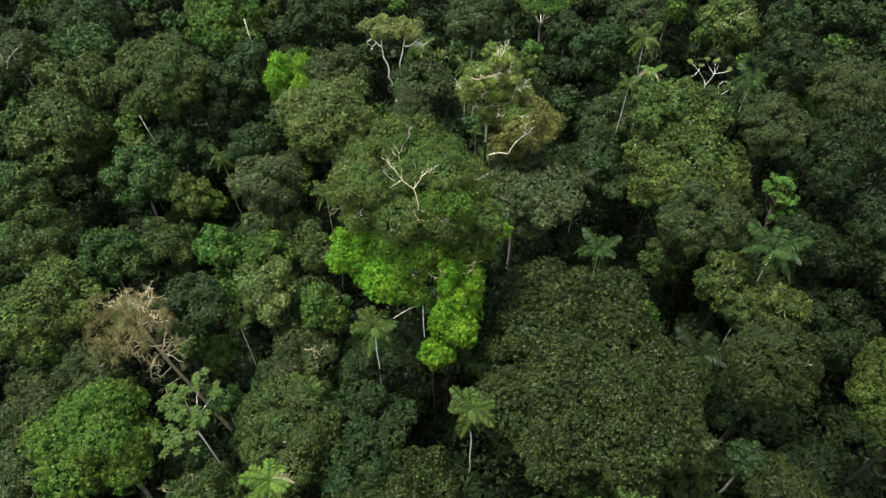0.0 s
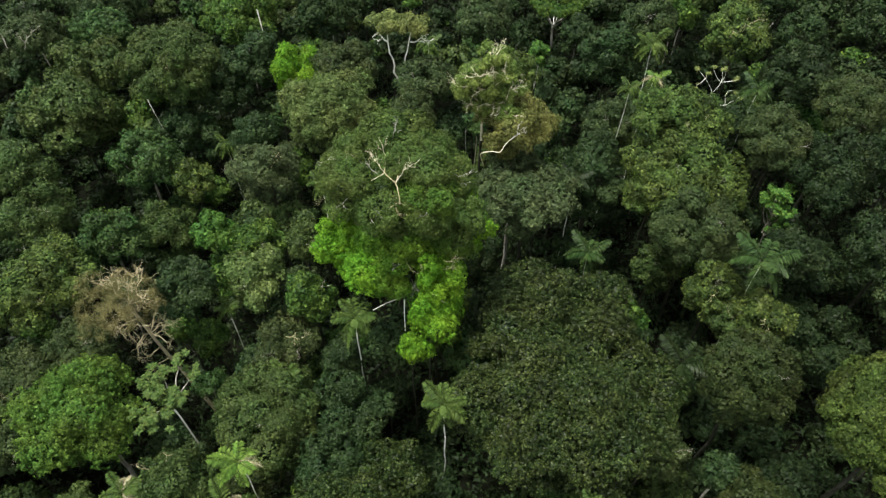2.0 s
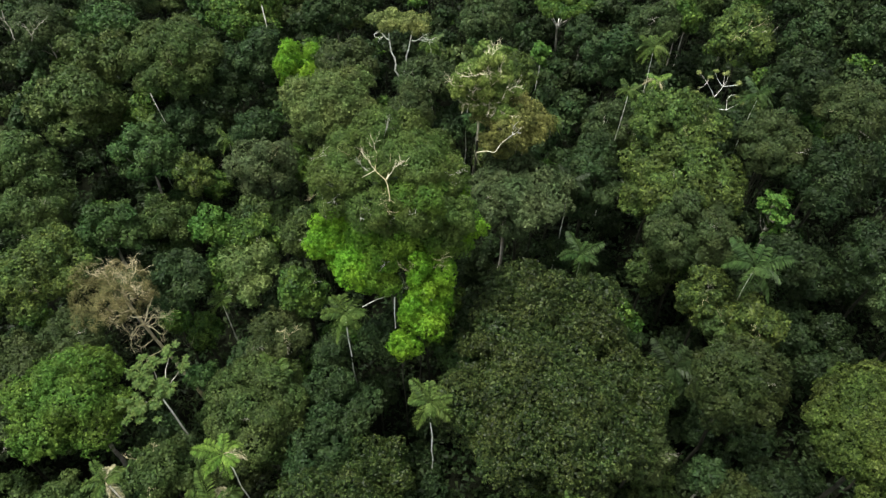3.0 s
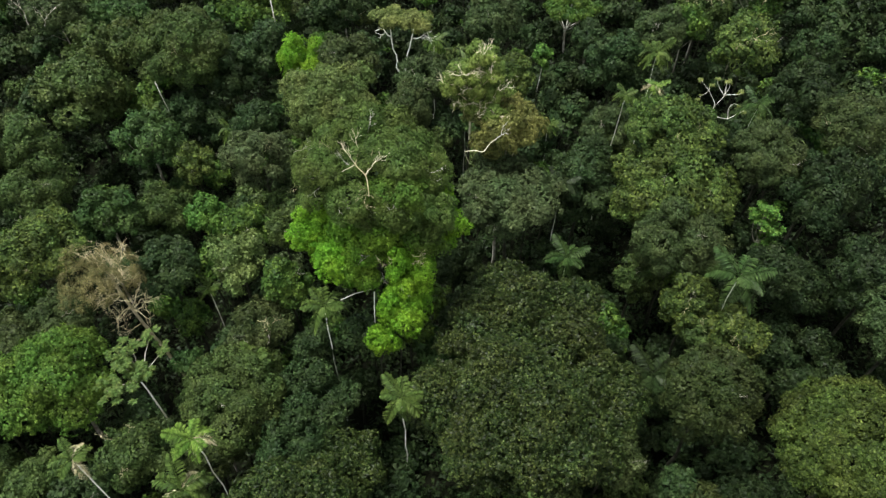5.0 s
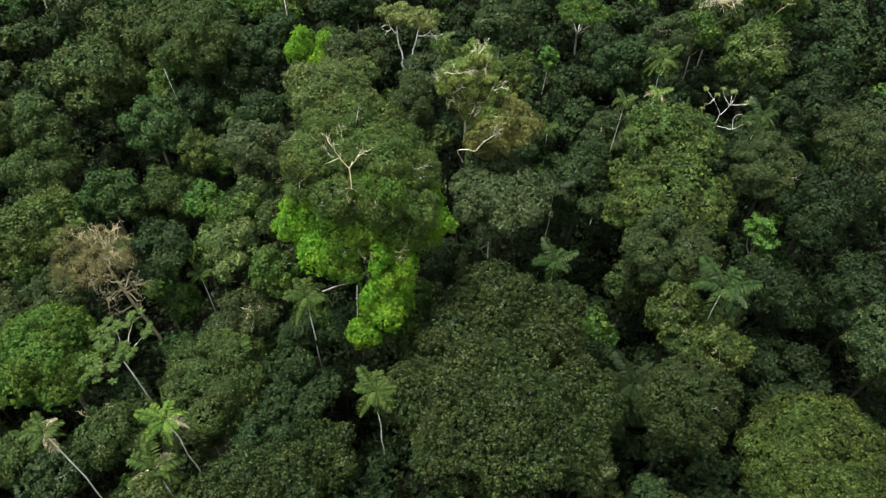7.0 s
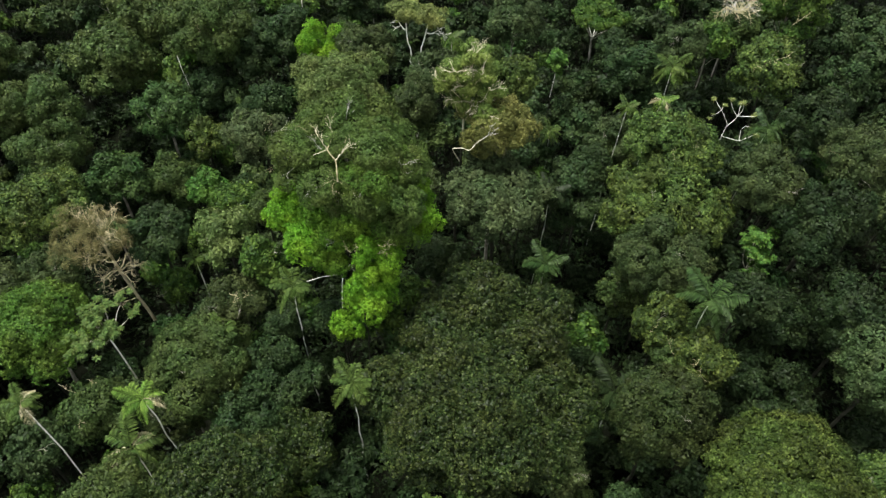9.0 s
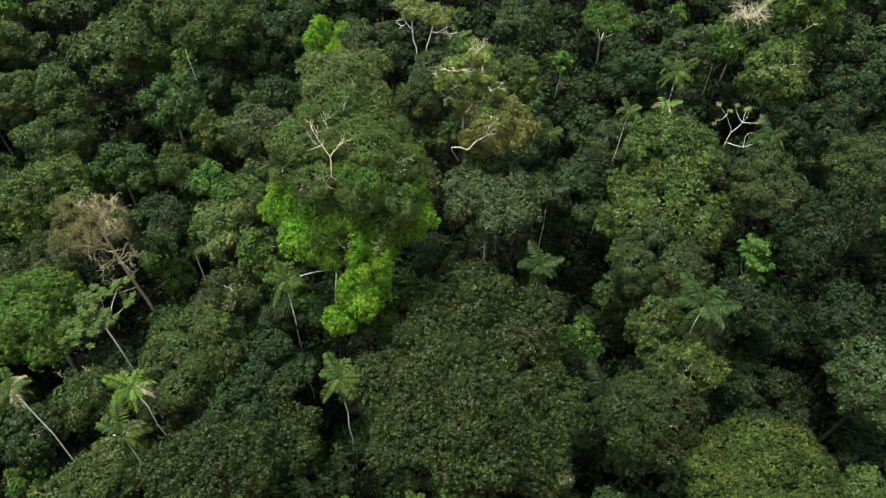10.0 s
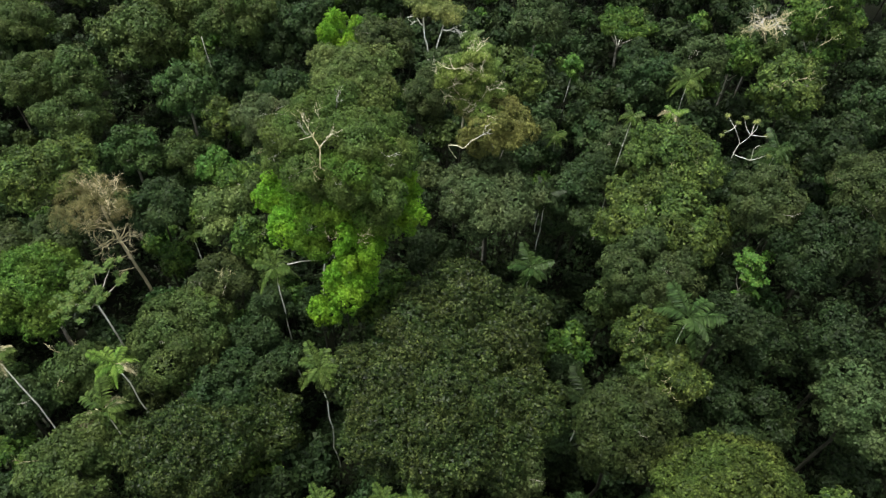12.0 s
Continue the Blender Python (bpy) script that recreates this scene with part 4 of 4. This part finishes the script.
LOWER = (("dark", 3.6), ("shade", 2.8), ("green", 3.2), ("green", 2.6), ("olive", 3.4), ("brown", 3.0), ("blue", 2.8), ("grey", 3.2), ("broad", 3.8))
LIGHTER = (0.19, 0.20, 0.14, 0.10, 0.14, 0.08, 0.06, 0.05, 0.04)
ODDS = (0.28, 0.28, 0.10, 0.07, 0.08, 0.07, 0.05, 0.04, 0.03)


def lower_crowns(coarse, seed):
    """One crown of each kind for the lower storey, with leaves larger by the factor coarse."""
    made = []
    rng = np.random.default_rng(seed)
    for kind, R in LOWER:
        tone, length, width, clump, lobe, cover, fill, bark, text = KINDS[kind]
        centres, radii = lobes_of(R, R * 0.8, rng, 0.45)
        grow = coarse ** 0.5
        v, f = foliage(centres, radii, rng, length * coarse, width * coarse, clump * grow, cover * 0.9, fill * 0.85, under=0.6)
        text = text.replace("rainforest tree", "lower-storey tree").replace("tall ", "").replace("spreading ", "")
        made.append((v, f, tone, R, centres, bark, text))
    return made


def woods(name, label, spots, crowns, rng):
    """Many crowns on thin stems, joined into one mesh."""
    tones = sorted({c[2] for c in crowns})
    pieces, tone_of = [], []
    for x, y, h, s, k in spots:
        v, f, tone = crowns[k][:3]
        a = rng.uniform(0, 6.28)
        turn = np.array([[math.cos(a), -math.sin(a), 0], [math.sin(a), math.cos(a), 0], [0, 0, 1]])
        g = ground_z(x, y)
        pieces.append((v @ turn.T * s + np.array([x, y, g + h]), f))
        tone_of.append(np.full(len(f), tones.index(tone)))
        tv, tf = tube(bent((x, y, g - 0.3), (x, y, g + h), rng, 0.05, 4), np.linspace(0.2, 0.08, 4), 5)
        pieces.append((tv, np.concatenate([tf[:, :3], tf[:, [0, 2, 3]]])))
        tone_of.append(np.full(len(pieces[-1][1]), len(tones)))
    v, f = joined(pieces)
    me = mesh_from(name, v, f, LEAF[tones[0]])
    for t in tones[1:]:
        me.materials.append(LEAF[t])
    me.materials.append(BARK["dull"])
    me.polygons.foreach_set("material_index", np.concatenate(tone_of).astype(np.int32))
    tagged(new(name, me), label, "forest", kind="stuff")


def lower_storey():
    rng = np.random.default_rng(77)
    near, middle, distant, coarse = lower_crowns(1.5, 900), lower_crowns(1.25, 902), lower_crowns(2.0, 903), lower_crowns(5.0, 901)
    shared, closer = ([mesh_from("crown", c[0], c[1], LEAF[c[2]]) for c in kinds] for kinds in (near, middle))
    taken = [(x, y, r) for x, y, z, r in PLACED]
    far, below, outside, spots, singles = [], [], [], [], 0
    for x, y in zip(rng.uniform(-135, 125, 5000), rng.uniform(-30, 185, 5000)):
        seen = 8 < y < 172 and -34 - 0.72 * y < x < 58 + 0.45 * y
        gap = 5.0 if seen else 5.6 if y < 14 and abs(x - 14) < 60 else 7.0
        if any((x - a) ** 2 + (y - b - 0.35 * max(r, 0)) ** 2 < (gap if r < 0 else max(1.6, r * 0.74)) ** 2 for a, b, r in taken):
            continue
        taken.append((x, y, -1.0))
        k = int(rng.choice(len(LOWER), p=ODDS if x > 0 or (x > -10 and (y < 48 or y > 95)) else LIGHTER))
        glade = any((x - a) ** 2 + (y - b) ** 2 < r * r for a, b, r in GLADES)
        s = rng.uniform(0.75, 1.25) * (1.0 if seen else 1.6)
        h = max(local_canopy(x, y) - (rng.uniform(5.0, 12.0) if seen else rng.uniform(0, 7)), 4.5)
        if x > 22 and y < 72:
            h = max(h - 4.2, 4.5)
            # mostly the kind with shade put into its leaf colour
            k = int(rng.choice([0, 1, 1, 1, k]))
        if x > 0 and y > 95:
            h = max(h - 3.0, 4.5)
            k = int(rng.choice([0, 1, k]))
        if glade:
            # gap trees stay low and wear the leaves with painted-in shade
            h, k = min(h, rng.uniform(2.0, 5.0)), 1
        if not seen and y < 14 and abs(x - 14) < 60:
            below.append((x, y, h, s / 1.25, k + len(near) if abs(x - 12) < 22 and y > -16 else k))
            continue
        if not seen:
            outside.append((x, y, h, s, k))
            continue
        spots.append((y, x, h, s, k))
    spots.sort()
    for y, x, h, s, k in spots:
        if singles >= 240:
            far.append((x, y, h, s, k))
            continue
        singles += 1
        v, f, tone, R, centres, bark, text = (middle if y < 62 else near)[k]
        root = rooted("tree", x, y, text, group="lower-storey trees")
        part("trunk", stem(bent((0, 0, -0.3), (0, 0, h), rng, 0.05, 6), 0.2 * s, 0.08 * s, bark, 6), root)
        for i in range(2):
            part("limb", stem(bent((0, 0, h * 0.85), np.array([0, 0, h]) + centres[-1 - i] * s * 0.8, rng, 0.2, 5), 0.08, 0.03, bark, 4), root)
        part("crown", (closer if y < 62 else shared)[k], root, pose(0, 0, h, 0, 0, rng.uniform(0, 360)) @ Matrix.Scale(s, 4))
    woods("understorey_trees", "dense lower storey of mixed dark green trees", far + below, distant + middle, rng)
    woods("surrounding_forest", "closed green rainforest canopy all round", outside, coarse, rng)


# gaps in the canopy, where only low growth stands: x, y, radius
GLADES = ((31, 40, 5), (44, 44, 4), (33, 47, 4), (58, 46, 4), (25, 77, 6), (30, 87, 5), (37, 43, 5), (64, 78, 3.5), (54, 36, 5), (-7, 57, 7), (0, 43, 4), (-30, 37, 3), (-54, 78, 5),
          (-65, 89, 6), (-67, 92, 5), (-18, 79, 4), (9, 68, 5), (26, 43, 3.5), (35, 41, 4), (64, 88, 4), (1, 67, 5),
          (29, 73, 5), (30, 66, 3.5), (39, 60, 4), (45, 39, 3.5), (66, 76, 4.5), (-80, 98, 6), (-75, 94, 4), (0, 39, 3.5), (-12, 59, 4), (-71, 89, 5), (-60, 86, 4.5), (-41, 75, 3))
PLACED_TALL = [p for p in PLACED if p[3] > 2.2]
lower_storey()
